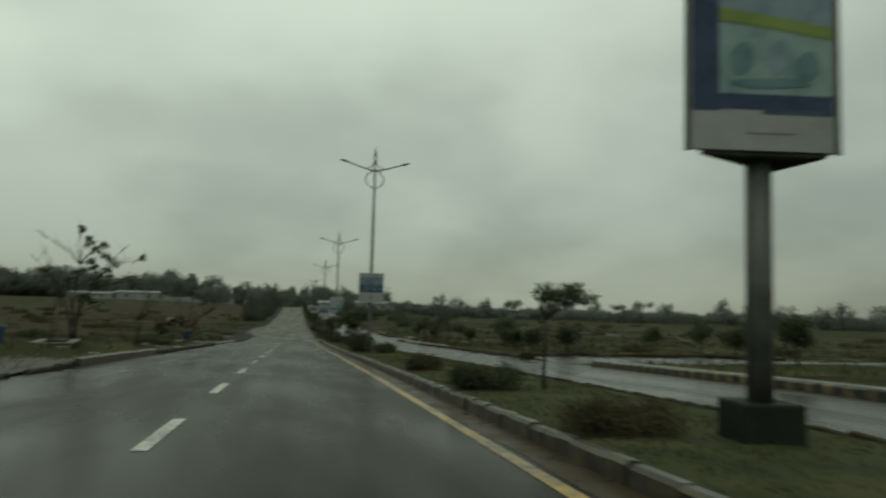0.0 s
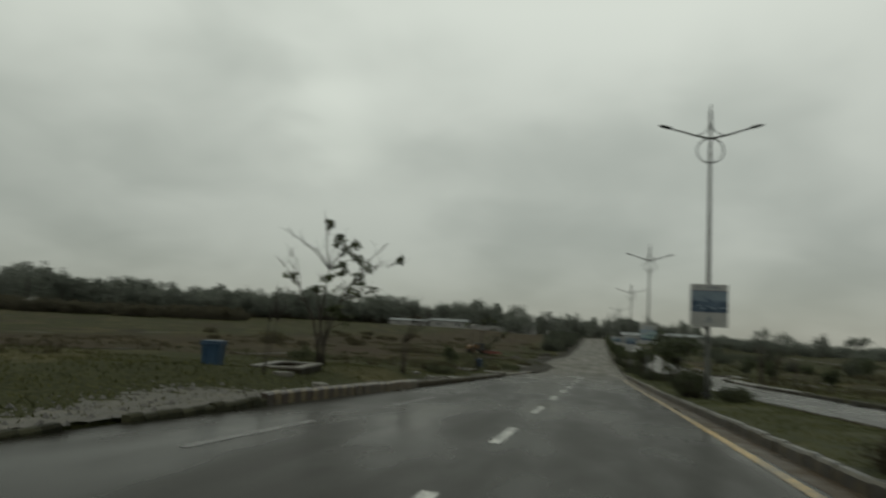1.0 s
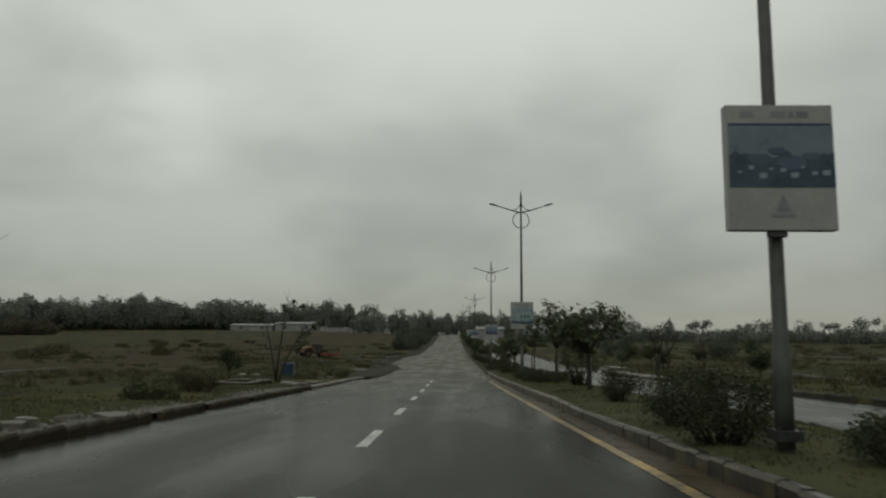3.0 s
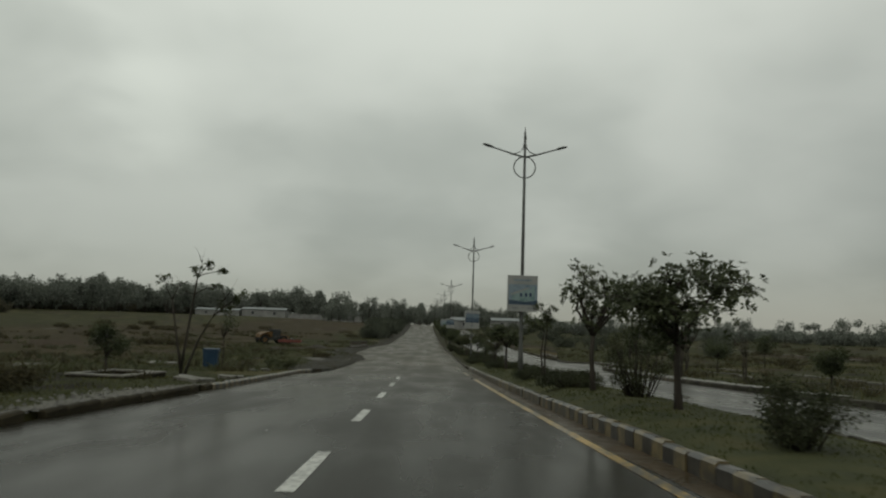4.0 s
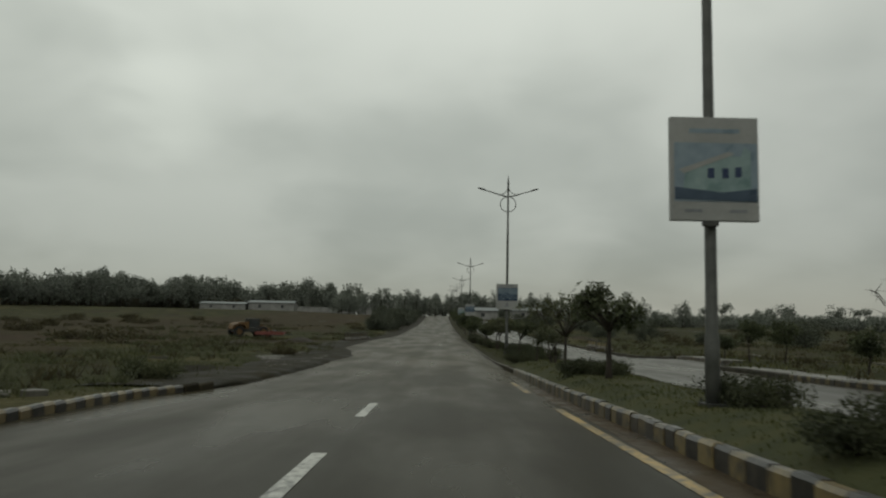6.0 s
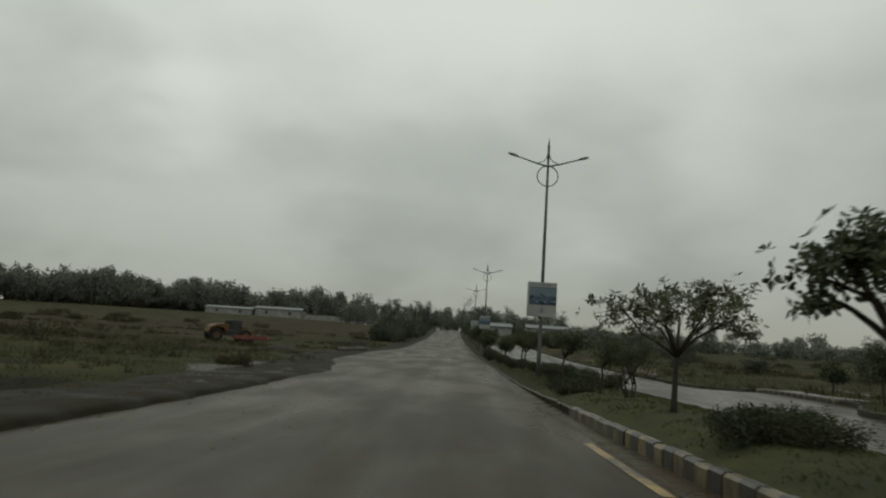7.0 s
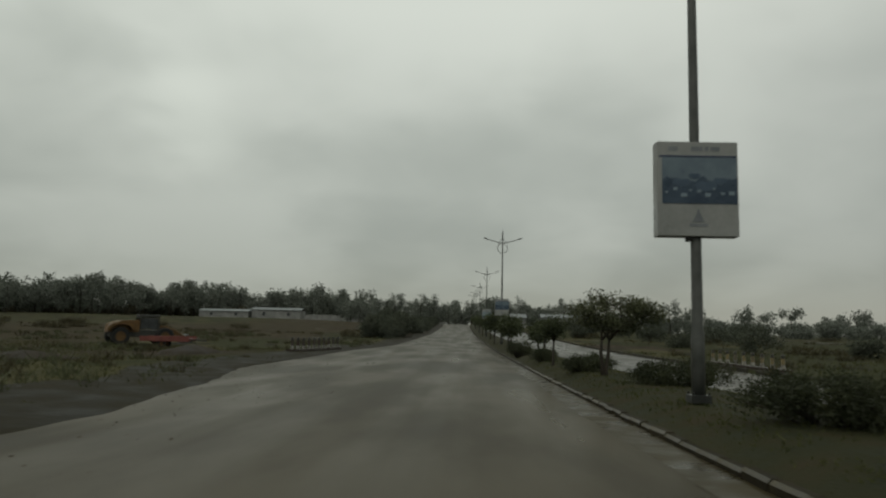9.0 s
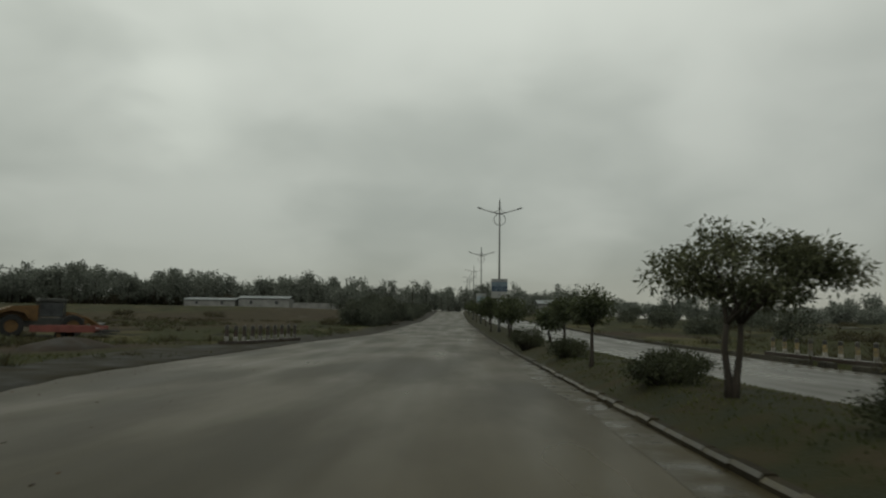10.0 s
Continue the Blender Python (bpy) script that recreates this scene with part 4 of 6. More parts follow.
def street_lamp(x, y, z):
    lamp = thing("street_lamp", x, y, z, "tall grey steel street lamp with two arms and a ring", "street lamp", "lamps on the median")
    s = Shape().box(-0.15, 0.15, -0.15, 0.15, 0.3, 0.42, 0.01)
    for a in (-1, 1):
        for b in (-1, 1):
            s.tube([(a * 0.12, b * 0.12, 0.4), (a * 0.12, b * 0.12, 0.46)], 0.018, 6)
    part("base_plate", s, STEEL_DARK, lamp)
    part("pole", Shape().tube([(0, 0, 0.2), (0, 0, 1.3), (0, 0, 1.4), (0, 0, 6), (0, 0, 9.75)], [0.105, 0.1, 0.085, 0.07, 0.05], 10), STEEL, lamp, soft=True)
    part("finial", Shape().tube([(0, 0, 9.7), (0, 0, 9.85), (0, 0, 9.95), (0, 0, 10.2), (0, 0, 10.64)], [0.05, 0.075, 0.05, 0.06, 0.006], 8), STEEL, lamp, soft=True)
    part("ring", Shape().tube(arc(0, 8.92, 0.45, 0, 360, 36), 0.024, 6, cap=False), STEEL, lamp, soft=True)
    for sx in (-1, 1):
        s = Shape().tube([(sx * 0.03, 0, 9.36), (sx * 0.5, 0, 9.47), (sx * 1.0, 0, 9.63), (sx * 1.35, 0, 9.73)], [0.04, 0.036, 0.03, 0.028], 8)
        arm = part("arm", s, STEEL, lamp, soft=True)
        head = Shape()
        sec = [(0.0, 0.045, 0.045), (0.1, 0.1, 0.07), (0.28, 0.125, 0.075), (0.42, 0.1, 0.05), (0.48, 0.04, 0.02)]
        verts, faces = [], []
        for u, w, h in sec:
            cx, cz = sx * (1.3 + u), 9.715 + 0.28 * u
            verts += [(cx, w * math.cos(a), cz + (h if math.sin(a) > 0 else 0.4 * h) * math.sin(a)) for a in (2 * math.pi * q / 10 for q in range(10))]
        for i in range(len(sec) - 1):
            faces += [(i * 10 + q, i * 10 + (q + 1) % 10, (i + 1) * 10 + (q + 1) % 10, (i + 1) * 10 + q) for q in range(10)]
        faces += [tuple(range(10)), tuple(range(40, 50))]
        head.add(verts, faces)
        part("lamp_head", head, STEEL_DARK, arm, "dark cast lamp housing", soft=True)
        part("brace", Shape().tube([(sx * 0.02, 0, 9.92), (sx * 0.07, 0, 9.74), (sx * 0.2, 0, 9.58), (sx * 0.46, 0, 9.48)], 0.02, 6), STEEL, lamp, soft=True)
    return lamp


LAMP_X = 3.63
first_lamp = None
LAMPS = [33.1, 63.8, 94.8, 148.0, 188.0, 228.0, 268.0, 306.0]
for y in LAMPS:
    z = float(road_z(y))
    if first_lamp is None:
        first_lamp = street_lamp(LAMP_X, y, z)
    else:
        copy_thing(first_lamp, pose(LAMP_X, y, z))


# ---------------------------------------------------------------- box signs on the lamp poles
def pole_sign(y, bottom, style):
    g = float(road_z(y)) + bottom
    labels = ("white box sign with a blue sea picture on a pole", "pale box sign with a blue drawing of a building", "thick white box sign with a blue printed picture")
    deep = (0.14, 0.1, 0.26)[style]
    sign = thing("pole_sign", LAMP_X, y - (0.01 if style == 2 else 0.1 + deep / 2), g, labels[style], "sign", "signs on the lamp poles")
    w, h, f = 0.615, 1.47, -deep / 2
    part("sign_box", Shape().box(-w, w, -deep / 2, deep / 2, 0, h, 0.012), BOX_WHITE, sign)
    for z in (0.22, h - 0.22) if style < 2 else ():
        part("strap", Shape().box(-0.13, 0.13, deep / 2, deep / 2 + 0.2, z - 0.03, z + 0.03, 0.006), STEEL_DARK, sign, "steel strap round the pole")
    part("bracket", Shape().box(-0.16, 0.05, -0.04, 0.04, -0.07, 0.0, 0.008), STEEL_DARK, sign)

    def plate(name, x0, x1, z0, z1, mat, d=0.004):
        part(name, Shape().box(x0, x1, f - d, f - d + 0.003, z0, z1), mat, sign)

    if style in (0, 2):
        m = 0.02 if style == 0 else 0.07
        plate("picture", -w + m, w - m * 0.3, 0.50, 1.22, PRINT_MID)
        s = Shape()
        n = 18
        top = [(-w + m + (2 * w - 1.3 * m) * k / n, 0.86 + 0.05 * math.sin(k * 0.8) + 0.03 * math.sin(k * 2.1)) for k in range(n + 1)]
        s.prism([(-w + m, 0.5), (w - m * 0.3, 0.5)] + top[::-1], f - 0.008, f - 0.005)
        part("picture_sea", s, PRINT_BLUE, sign)
        for k, (cx, cz, r) in enumerate(((-0.25, 0.83, 0.09), (0.12, 0.78, 0.11), (0.34, 0.86, 0.07), (-0.05, 0.93, 0.06))):
            s = Shape().prism([(cx + 1.6 * r * math.cos(a), cz + 0.7 * r * math.sin(a) * (1 + 0.25 * math.sin(3 * a))) for a in (2 * math.pi * q / 12 for q in range(12))], f - 0.012, f - 0.009)
            part("picture_shape", s, PRINT_HAZE, sign)
        for x0, x1 in ((-0.45, -0.3), (-0.1, 0.08), (0.11, 0.17), (0.2, 0.34)):
            plate("text_bar", x0, x1, 1.32, 1.39, PRINT_GREY)
        for k in range(9):
            cx, cz, cw = -0.5 + 0.12 * k, 0.66 + 0.06 * math.sin(k * 2.3), 0.02 + 0.012 * (k % 3)
            part("picture_shape", Shape().box(cx, cx + 2 * cw, f - 0.015, f - 0.012, cz, cz + cw * 1.4), PRINT_PALE, sign)
        plate("rule", -w + 0.03, w - 0.03, 1.225, 1.25, PRINT_NAVY)
        part("emblem", Shape().prism([(-0.1, 0.22), (0.1, 0.22), (0.05, 0.3), (0.0, 0.42), (-0.05, 0.3)], f - 0.007, f - 0.004), PRINT_GREY, sign)
        plate("text_bar", -0.14, 0.14, 0.15, 0.19, PRINT_GREY)
    else:
        plate("picture", -w + 0.05, w - 0.02, 0.27, 1.10, PRINT_PALE)
        part("picture_building", Shape().prism([(-0.45, 0.42), (0.5, 0.36), (0.5, 0.98), (0.42, 1.05), (0.36, 0.9), (0.1, 0.94), (-0.4, 0.74)], f - 0.008, f - 0.005), PRINT_TEAL, sign)
        part("picture_roof", Shape().prism([(-0.5, 0.72), (0.2, 0.98), (0.28, 0.94), (-0.44, 0.66)], f - 0.012, f - 0.009), BOX_WHITE, sign)
        part("picture_ground", Shape().prism([(-0.56, 0.3), (0.58, 0.28), (0.58, 0.46), (0.1, 0.4), (-0.56, 0.47)], f - 0.012, f - 0.009), PRINT_BLUE, sign)
        for x0, z0 in ((-0.1, 0.6), (0.1, 0.6), (0.28, 0.62)):
            part("picture_shape", Shape().box(x0, x0 + 0.09, f - 0.012, f - 0.009, z0, z0 + 0.14), PRINT_NAVY, sign)
        plate("text_bar", -0.35, 0.35, 1.24, 1.30, PRINT_PALE)
        for x0 in (-0.42, 0.2):
            plate("text_bar", x0, x0 + 0.24, 0.12, 0.16, PRINT_GREY)


pole_sign(33.1, 2.66, 0)
pole_sign(63.8, 2.92, 1)
pole_sign(94.8, 2.80, 2)
pole_sign(148.0, 2.86, 0)
pole_sign(188.0, 2.81, 1)


# ---------------------------------------------------------------- three-sided advertising column
def advert_column(x, y):
    z = median_z(x, y)
    t = thing("advertising_column", x, y, z - 0.05, "three-sided blue and white advertising sign on a steel pole", "billboard", turn=-9.4)
    part("plinth", Shape().box(-0.3, 0.3, -0.3, 0.3, 0, 0.42, 0.03), DARK_GREEN, t, "dark green painted plinth")
    part("pole", Shape().tube([(0, 0, 0.4), (0, 0, 2.9)], 0.125, 14), STEEL, t, soft=True)
    b, top, side = 2.82, 5.5, 1.47
    corner = [(-0.824, -0.288), (0.646, -0.288), (0.43, 0.588)]
    s = Shape()
    s.add([(px, py, b) for px, py in corner] + [(px, py, top) for px, py in corner], [(2, 1, 0), (3, 4, 5), (0, 1, 4, 3), (1, 2, 5, 4), (2, 0, 3, 5)])
    part("sign_body", s, BOX_WHITE, t)
    for k in range(4):
        f = 0.82 - 0.2 * k
        loop = [(0.08 + (corner[q][0] - 0.08) * f, corner[q][1] * f, b - 0.03) for q in (0, 1, 2, 0)]
        s = Shape().tube(loop, 0.02, 5)
        part("bottom_rail", s, STEEL, t)
    fy = corner[0][1]
    x0 = corner[0][0]
    for k in range(3):
        part("edge_trim", Shape().tube([(corner[k][0], corner[k][1], b - 0.02), (corner[k][0], corner[k][1], top)], 0.03, 6), STEEL, t)

    def plate(name, a, c, za, zb, mat, d):
        part(name, Shape().box(x0 + a * side, x0 + c * side, fy - d, fy - d + 0.004, b + za, b + zb), mat, t)

    plate("printed_strip", 0.03, 0.21, 0.38, 2.6, PRINT_NAVY, 0.006)
    plate("picture", 0.21, 0.97, 0.55, 1.25, PRINT_TEAL, 0.006)
    plate("picture_sky", 0.21, 0.97, 1.25, 2.6, PRINT_PALE, 0.006)
    plate("printed_band", 0.21, 0.97, 0.4, 0.55, PRINT_NAVY, 0.006)
    plate("printed_band", 0.5, 0.97, 0.36, 0.4, PRINT_BLUE, 0.006)
    part("printed_curve", Shape().prism([(x0 + 0.21 * side + 0.111 * k, b + 1.40 - 0.012 * k - 0.0004 * k * k) for k in range(11)] + [(x0 + 0.21 * side + 0.111 * k, b + 1.27 - 0.012 * k - 0.0004 * k * k) for k in range(10, -1, -1)], fy - 0.014, fy - 0.009), PRINT_GREEN, t)
    for cx, cz, w, h, mat in ((0.36, 0.9, 0.12, 0.16, PRINT_SEA), (0.6, 0.92, 0.1, 0.17, PRINT_PALE), (0.8, 0.84, 0.13, 0.15, PRINT_SEA), (0.55, 0.66, 0.4, 0.05, PRINT_SEA)):
        s = Shape().prism([(x0 + cx * side + w * math.cos(a), b + cz + h * math.sin(a) * (1 + 0.2 * math.sin(2 * a))) for a in (2 * math.pi * q / 14 for q in range(14))], fy - 0.014, fy - 0.009)
        part("picture_shape", s, mat, t)
    plate("text_bar", 0.45, 0.8, 1.62, 1.72, PRINT_BLUE, 0.01)
    plate("text_bar", 0.4, 0.72, 0.17, 0.22, PRINT_FADED, 0.01)


advert_column(4.45, 3.5)


# ---------------------------------------------------------------- trees and shrubs
def limb_points(a, b, rng, sag=0.12):
    a, b = Vector(a), Vector(b)
    d = (b - a).length
    mid = a.lerp(b, 0.5) + Vector((rng.normal() * sag * d, rng.normal() * sag * d, rng.normal() * sag * d * 0.5 + 0.08 * d))
    return [a, a.lerp(mid, 0.5) + Vector((0, 0, 0.02 * d)), mid, mid.lerp(b, 0.55), b]


def crown_points(rng, n, centre, radii, hollow=0.35):
    p = unit(rng.normal(size=(n, 3))) * (hollow + (1 - hollow) * rng.random((n, 1))) ** 0.8
    return p * np.array(radii) + np.array(centre)


def tree(x, y, trunk_h, centre, radii, seed, label, thick=0.08, clumps=60, per=38, leaf=(0.13, 0.035), mat=None, lean=(0, 0), stems=1, bare=0.0, clump_r=0.3, droop=0.25, spread=0.14, group="trees on the median", whorl=False):
    """A tapered, forked trunk with limbs that run out to leafy clumps."""
    rng = np.random.default_rng(seed)
    z = floor_at(x, y) - 0.03
    t = thing("tree", x, y, z, label, "tree", group)
    if per:
        radii = [max(0.15, r - q * clump_r) for r, q in zip(radii, (0.7, 0.7, 0.5))]
    s = Shape()
    cen = crown_points(rng, clumps, centre, radii)
    heads = crown_points(rng, 9, centre, [0.7 * r for r in radii], 0.75)
    forks = []
    for k in range(stems):
        tip = Vector((lean[0] + spread * (k - (stems - 1) / 2) + rng.normal() * 0.03, lean[1] + rng.normal() * 0.05, trunk_h * (1 + 0.05 * rng.normal())))
        base = Vector((0.05 * (k - (stems - 1) / 2), 0, 0))
        pts = [base + Vector((0, 0, -0.1)), base.lerp(tip, 0.3) + Vector((rng.normal() * 0.02, rng.normal() * 0.02, 0)), base.lerp(tip, 0.65) + Vector((rng.normal() * 0.025, rng.normal() * 0.025, 0)), tip]
        s.tube(pts, [thick * 1.35, thick * 1.0, thick * 0.85, thick * 0.7], 8)
        forks.append(tip)
    # most clumps gather into lobes round the limbs' ends, with gaps between
    lobe = rng.integers(len(heads), size=len(cen))
    near = heads[lobe] + rng.normal(size=cen.shape) * np.array(radii) * 0.17
    cen = np.where(rng.random((len(cen), 1)) < 0.75, near, cen)
    ends = []
    for hd in heads:
        f = forks[rng.integers(len(forks))]
        pts = limb_points(f, hd, rng)
        s.tube(pts, [thick * 0.6, thick * 0.5, thick * 0.4, thick * 0.32, thick * 0.24], 6)
        ends.append((Vector(hd), pts))
    for c in cen:
        d = [(Vector(c) - e[0]).length for e in ends]
        e = ends[int(np.argmin(d))]
        start = e[1][3] if rng.random() < 0.5 else e[0]
        s.tube(limb_points(start, c, rng, 0.08)[::2], [thick * 0.2, thick * 0.13, thick * 0.05], 5)
    part("trunk", s, BARK, t, soft=True)
    keep = cen[rng.random(len(cen)) >= bare]
    if len(keep) and per:
        sp = np.array([clump_r, clump_r, clump_r * 0.75])
        blades = rosettes(rng, keep, sp, max(3, per // 6), 10, leaf[0] * 0.7, leaf[1] * 0.8) if whorl else leaves(rng, keep, sp, int(per * 2.1), leaf[0] * 0.66, leaf[1] * 0.7, droop)
        part("crown", quads("crown", blades, mat or LEAF), None, t)
    return t


def tufted_tree(x, y, stems, tufts, twigs, seed, label, thick=0.06, leaf=(0.16, 0.09), per=70, group="roadside trees"):
    """A sparse tree: a few leaning stems, bare twigs, and leaves only in tufts at the ends."""
    rng = np.random.default_rng(seed)
    z = floor_at(x, y) - 0.03
    t = thing("tree", x, y, z, label, "tree", group)
    s = Shape()
    tips = []
    for k, (sx, sy, sz) in enumerate(stems):
        pts = limb_points((0.06 * k - 0.05, 0.03 * k, -0.1), (sx, sy, sz), rng, 0.04)
        s.tube(pts, [thick * 1.2, thick, thick * 0.85, thick * 0.7, thick * 0.45], 7)
        tips += pts[2:]
    ends = [(a, rng.normal() * 0.35, b, r) for a, b, r in tufts]
    for a, c, b, r in ends + [(a, rng.normal() * 0.5, b, 0) for a, b in twigs]:
        p = Vector((a, c, b))
        start = min((q for q in tips if q.z < b - 0.05), key=lambda q: (q - p).length, default=tips[0])
        s.tube(limb_points(start, p, rng, 0.07), [thick * 0.4, thick * 0.33, thick * 0.27, thick * 0.2, thick * 0.1], 5)
        for _ in range(3):
            q = p + Vector((rng.normal() * 0.22, rng.normal() * 0.22, abs(rng.normal()) * 0.22))
            s.tube([start.lerp(p, 0.75), start.lerp(p, 0.9).lerp(q, 0.5), q], [thick * 0.16, thick * 0.12, thick * 0.05], 4)
    part("trunk", s, BARK, t, soft=True)
    blades = [rosettes(rng, crown_points(rng, 6, (a, c, b), (r * 0.7, r * 0.7, r * 0.6)), np.array([r * 0.55, r * 0.55, r * 0.45]), max(2, int(per * (r / 0.3) ** 2 / 26)), 7, leaf[0] * 0.8, leaf[1] * 0.75) for a, c, b, r in ends]
    part("crown", quads("crown", np.concatenate(blades), LEAF), None, t)


def shrub(x, y, radii, seed, label, mat=None, density=1.0, leaf=(0.045, 0.026), group="shrubs on the median", name="shrub"):
    rng = np.random.default_rng(seed)
    z = floor_at(x, y) - 0.02
    t = thing(name, x, y, z, label, "shrub", group)
    rx, ry, h = radii
    n = int(34 * density * max(1, rx * ry * 2.2))
    cen = crown_points(rng, n, (0, 0, h * 0.5), (rx * 0.9, ry * 0.9, h * 0.42), 0.45)
    cen[:, 2] = np.clip(cen[:, 2], 0.06, None)
    s = Shape()
    for c in cen[:: max(1, n // 26)]:
        a = (0.35 * c[0], 0.35 * c[1], -0.05)
        s.tube(limb_points(a, c, rng, 0.06)[::2], [0.016, 0.011, 0.005], 5)
    part("branchwork", s, BARK, t, soft=True)
    part("foliage", quads("foliage", leaves(rng, cen, np.array([0.2, 0.2, 0.16]), int(140 * density), leaf[0], leaf[1], 0.0), mat or LEAF), None, t)
    return t


DARK = "young street tree with a thin trunk and dark glossy leaves"
tree(4.39, 9.45, 1.35, (0.32, 0, 1.72), (0.85, 0.75, 0.22), 11, "slim young tree with a flat, wind-swept crown", 0.035, 17, 40, (0.14, 0.045), clump_r=0.17)
tree(3.85, 52.2, 1.45, (0.24, 0, 2.38), (1.2, 1.1, 1.02), 13, DARK, 0.065, 70, 34, (0.15, 0.048), whorl=True)
tree(4.08, 47.0, 1.2, (0.1, 0, 1.88), (1.6, 1.45, 0.9), 14, "spreading street tree with a broad dark crown", 0.07, 135, 38, (0.15, 0.048), whorl=True)
tree(3.84, 70.8, 1.15, (0.05, 0, 1.72), (1.25, 1.15, 0.64), 16, "round-headed street tree with short oblong leaves", 0.07, 64, 40, (0.15, 0.05), clump_r=0.26, whorl=True)
tree(3.97, 77.5, 0.98, (-0.05, 0, 1.9), (2.2, 1.9, 0.74), 19, "broad low street tree with a forked trunk and long narrow leaves", 0.058, 78, 30, (0.175, 0.042), mat=LEAF_OLIVE, clump_r=0.29, whorl=True)
tree(4.31, 82.0, 0.35, (0.05, 0, 1.12), (0.7, 0.65, 0.62), 20, "wispy willow-like shrub tree with many thin stems", 0.03, 60, 30, (0.11, 0.018), mat=LEAF_OLIVE, stems=4)
tree(3.75, 82.8, 0.7, (0.2, 0, 1.1), (0.78, 0.75, 0.48), 22, "young tree with feathery olive foliage", 0.035, 48, 34, (0.12, 0.025), mat=LEAF_OLIVE)
tree(3.73, 88.8, 0.95, (0.34, 0, 1.5), (0.98, 0.88, 0.46), 21, "small street tree with a flat-topped crown", 0.045, 46, 28, (0.13, 0.042), clump_r=0.24)
tree(3.72, 102.4, 0.95, (0.3, 0, 1.62), (1.5, 1.3, 0.56), 23, "street tree with a forked trunk and a wide flat crown", 0.05, 110, 40, (0.13, 0.04), mat=LEAF_OLIVE, stems=2, clump_r=0.24, droop=0.6, spread=0.24)
tree(3.25, 109.0, 0.9, (0.0, 0, 1.35), (0.6, 0.6, 0.45), 24, DARK, 0.045, 40, 38, (0.13, 0.042))
tree(3.9, 117.0, 0.9, (0.0, 0, 1.4), (0.8, 0.8, 0.5), 25, DARK, 0.05, 46, 38, (0.14, 0.045))
for k, (tx, ty, tr, th) in enumerate(((4.6, 126, 0.9, 1.7), (3.4, 134, 1.2, 2.2), (4.0, 141, 1.3, 2.6), (3.2, 152, 1.5, 3.0), (4.4, 160, 1.4, 2.8), (3.6, 172, 1.6, 3.2), (4.6, 184, 1.5, 3.0), (3.4, 198, 1.7, 3.4), (4.4, 214, 1.8, 3.6), (3.6, 232, 1.8, 3.6), (4.4, 254, 2.0, 4.0), (3.6, 280, 2.0, 4.0))):
    tree(tx, ty, th * 0.45, (0, 0, th * 0.66), (tr, tr, th * 0.36), 40 + k, "dark leafy tree further along the median", 0.07, 46, 30, (0.26, 0.1), clump_r=0.42)

HEDGE = "low clipped dark green shrub on the median"
for k, (hx, hy, rx, ry, h, lab, mt) in enumerate((
    (3.3, 4.1, 0.85, 0.6, 0.3, "low spreading tan shrub on the grass", LEAF_TAN),
    (3.4, 9.7, 0.85, 0.8, 0.42, HEDGE, LEAF_SHRUB), (3.3, 15.5, 0.6, 0.6, 0.36, HEDGE, LEAF_DRY),
    (3.2, 33.9, 0.95, 0.7, 1.0, "rounded dark shrub round the foot of a lamp pole", LEAF_SHRUB),
    (4.3, 32.0, 0.7, 0.6, 0.5, "rounded dark shrub beside a lamp pole", LEAF_SHRUB), (3.6, 36.5, 0.8, 0.8, 1.0, HEDGE, LEAF_SHRUB),
    (4.0, 43.0, 0.6, 0.6, 0.85, "upright dark green shrub on grass", LEAF_SHRUB), (4.35, 50.2, 0.85, 0.8, 1.75, "tall feathery dark shrub", LEAF_OLIVE),
    (3.6, 53.6, 1.0, 0.6, 0.4, HEDGE, LEAF_SHRUB), (4.3, 56.0, 0.7, 0.5, 0.36, HEDGE, LEAF_SHRUB), (4.2, 64.0, 0.8, 0.7, 0.42, HEDGE, LEAF_SHRUB), (3.5, 59.8, 0.85, 0.5, 0.38, HEDGE, LEAF_SHRUB),
    (3.9, 73.0, 1.1, 0.7, 0.36, HEDGE, LEAF_SHRUB), (4.9, 75.2, 0.9, 0.6, 0.36, HEDGE, LEAF_SHRUB),
    (3.2, 84.0, 0.8, 0.6, 0.36, HEDGE, LEAF_SHRUB), (3.9, 87.2, 0.95, 0.6, 0.4, HEDGE, LEAF_SHRUB), (4.5, 92.4, 1.35, 1.0, 0.6, "broad dark mound of clipped shrubbery", LEAF_SHRUB), (4.9, 88.9, 1.2, 0.9, 0.5, "broad dark mound of clipped shrubbery", LEAF_SHRUB), (4.75, 99.4, 1.25, 1.0, 0.52, "broad dark mound of clipped shrubbery", LEAF_SHRUB),
    (3.5, 104.4, 0.75, 0.6, 0.42, HEDGE, LEAF_SHRUB), (4.2, 106.4, 0.7, 0.6, 0.42, HEDGE, LEAF_SHRUB), (3.4, 113.0, 0.8, 0.7, 0.5, HEDGE, LEAF_SHRUB), (3.1, 121.0, 0.8, 0.8, 0.9, HEDGE, LEAF_SHRUB),
)):
    shrub(hx, hy, (rx, ry, h), 70 + k, lab, mt)

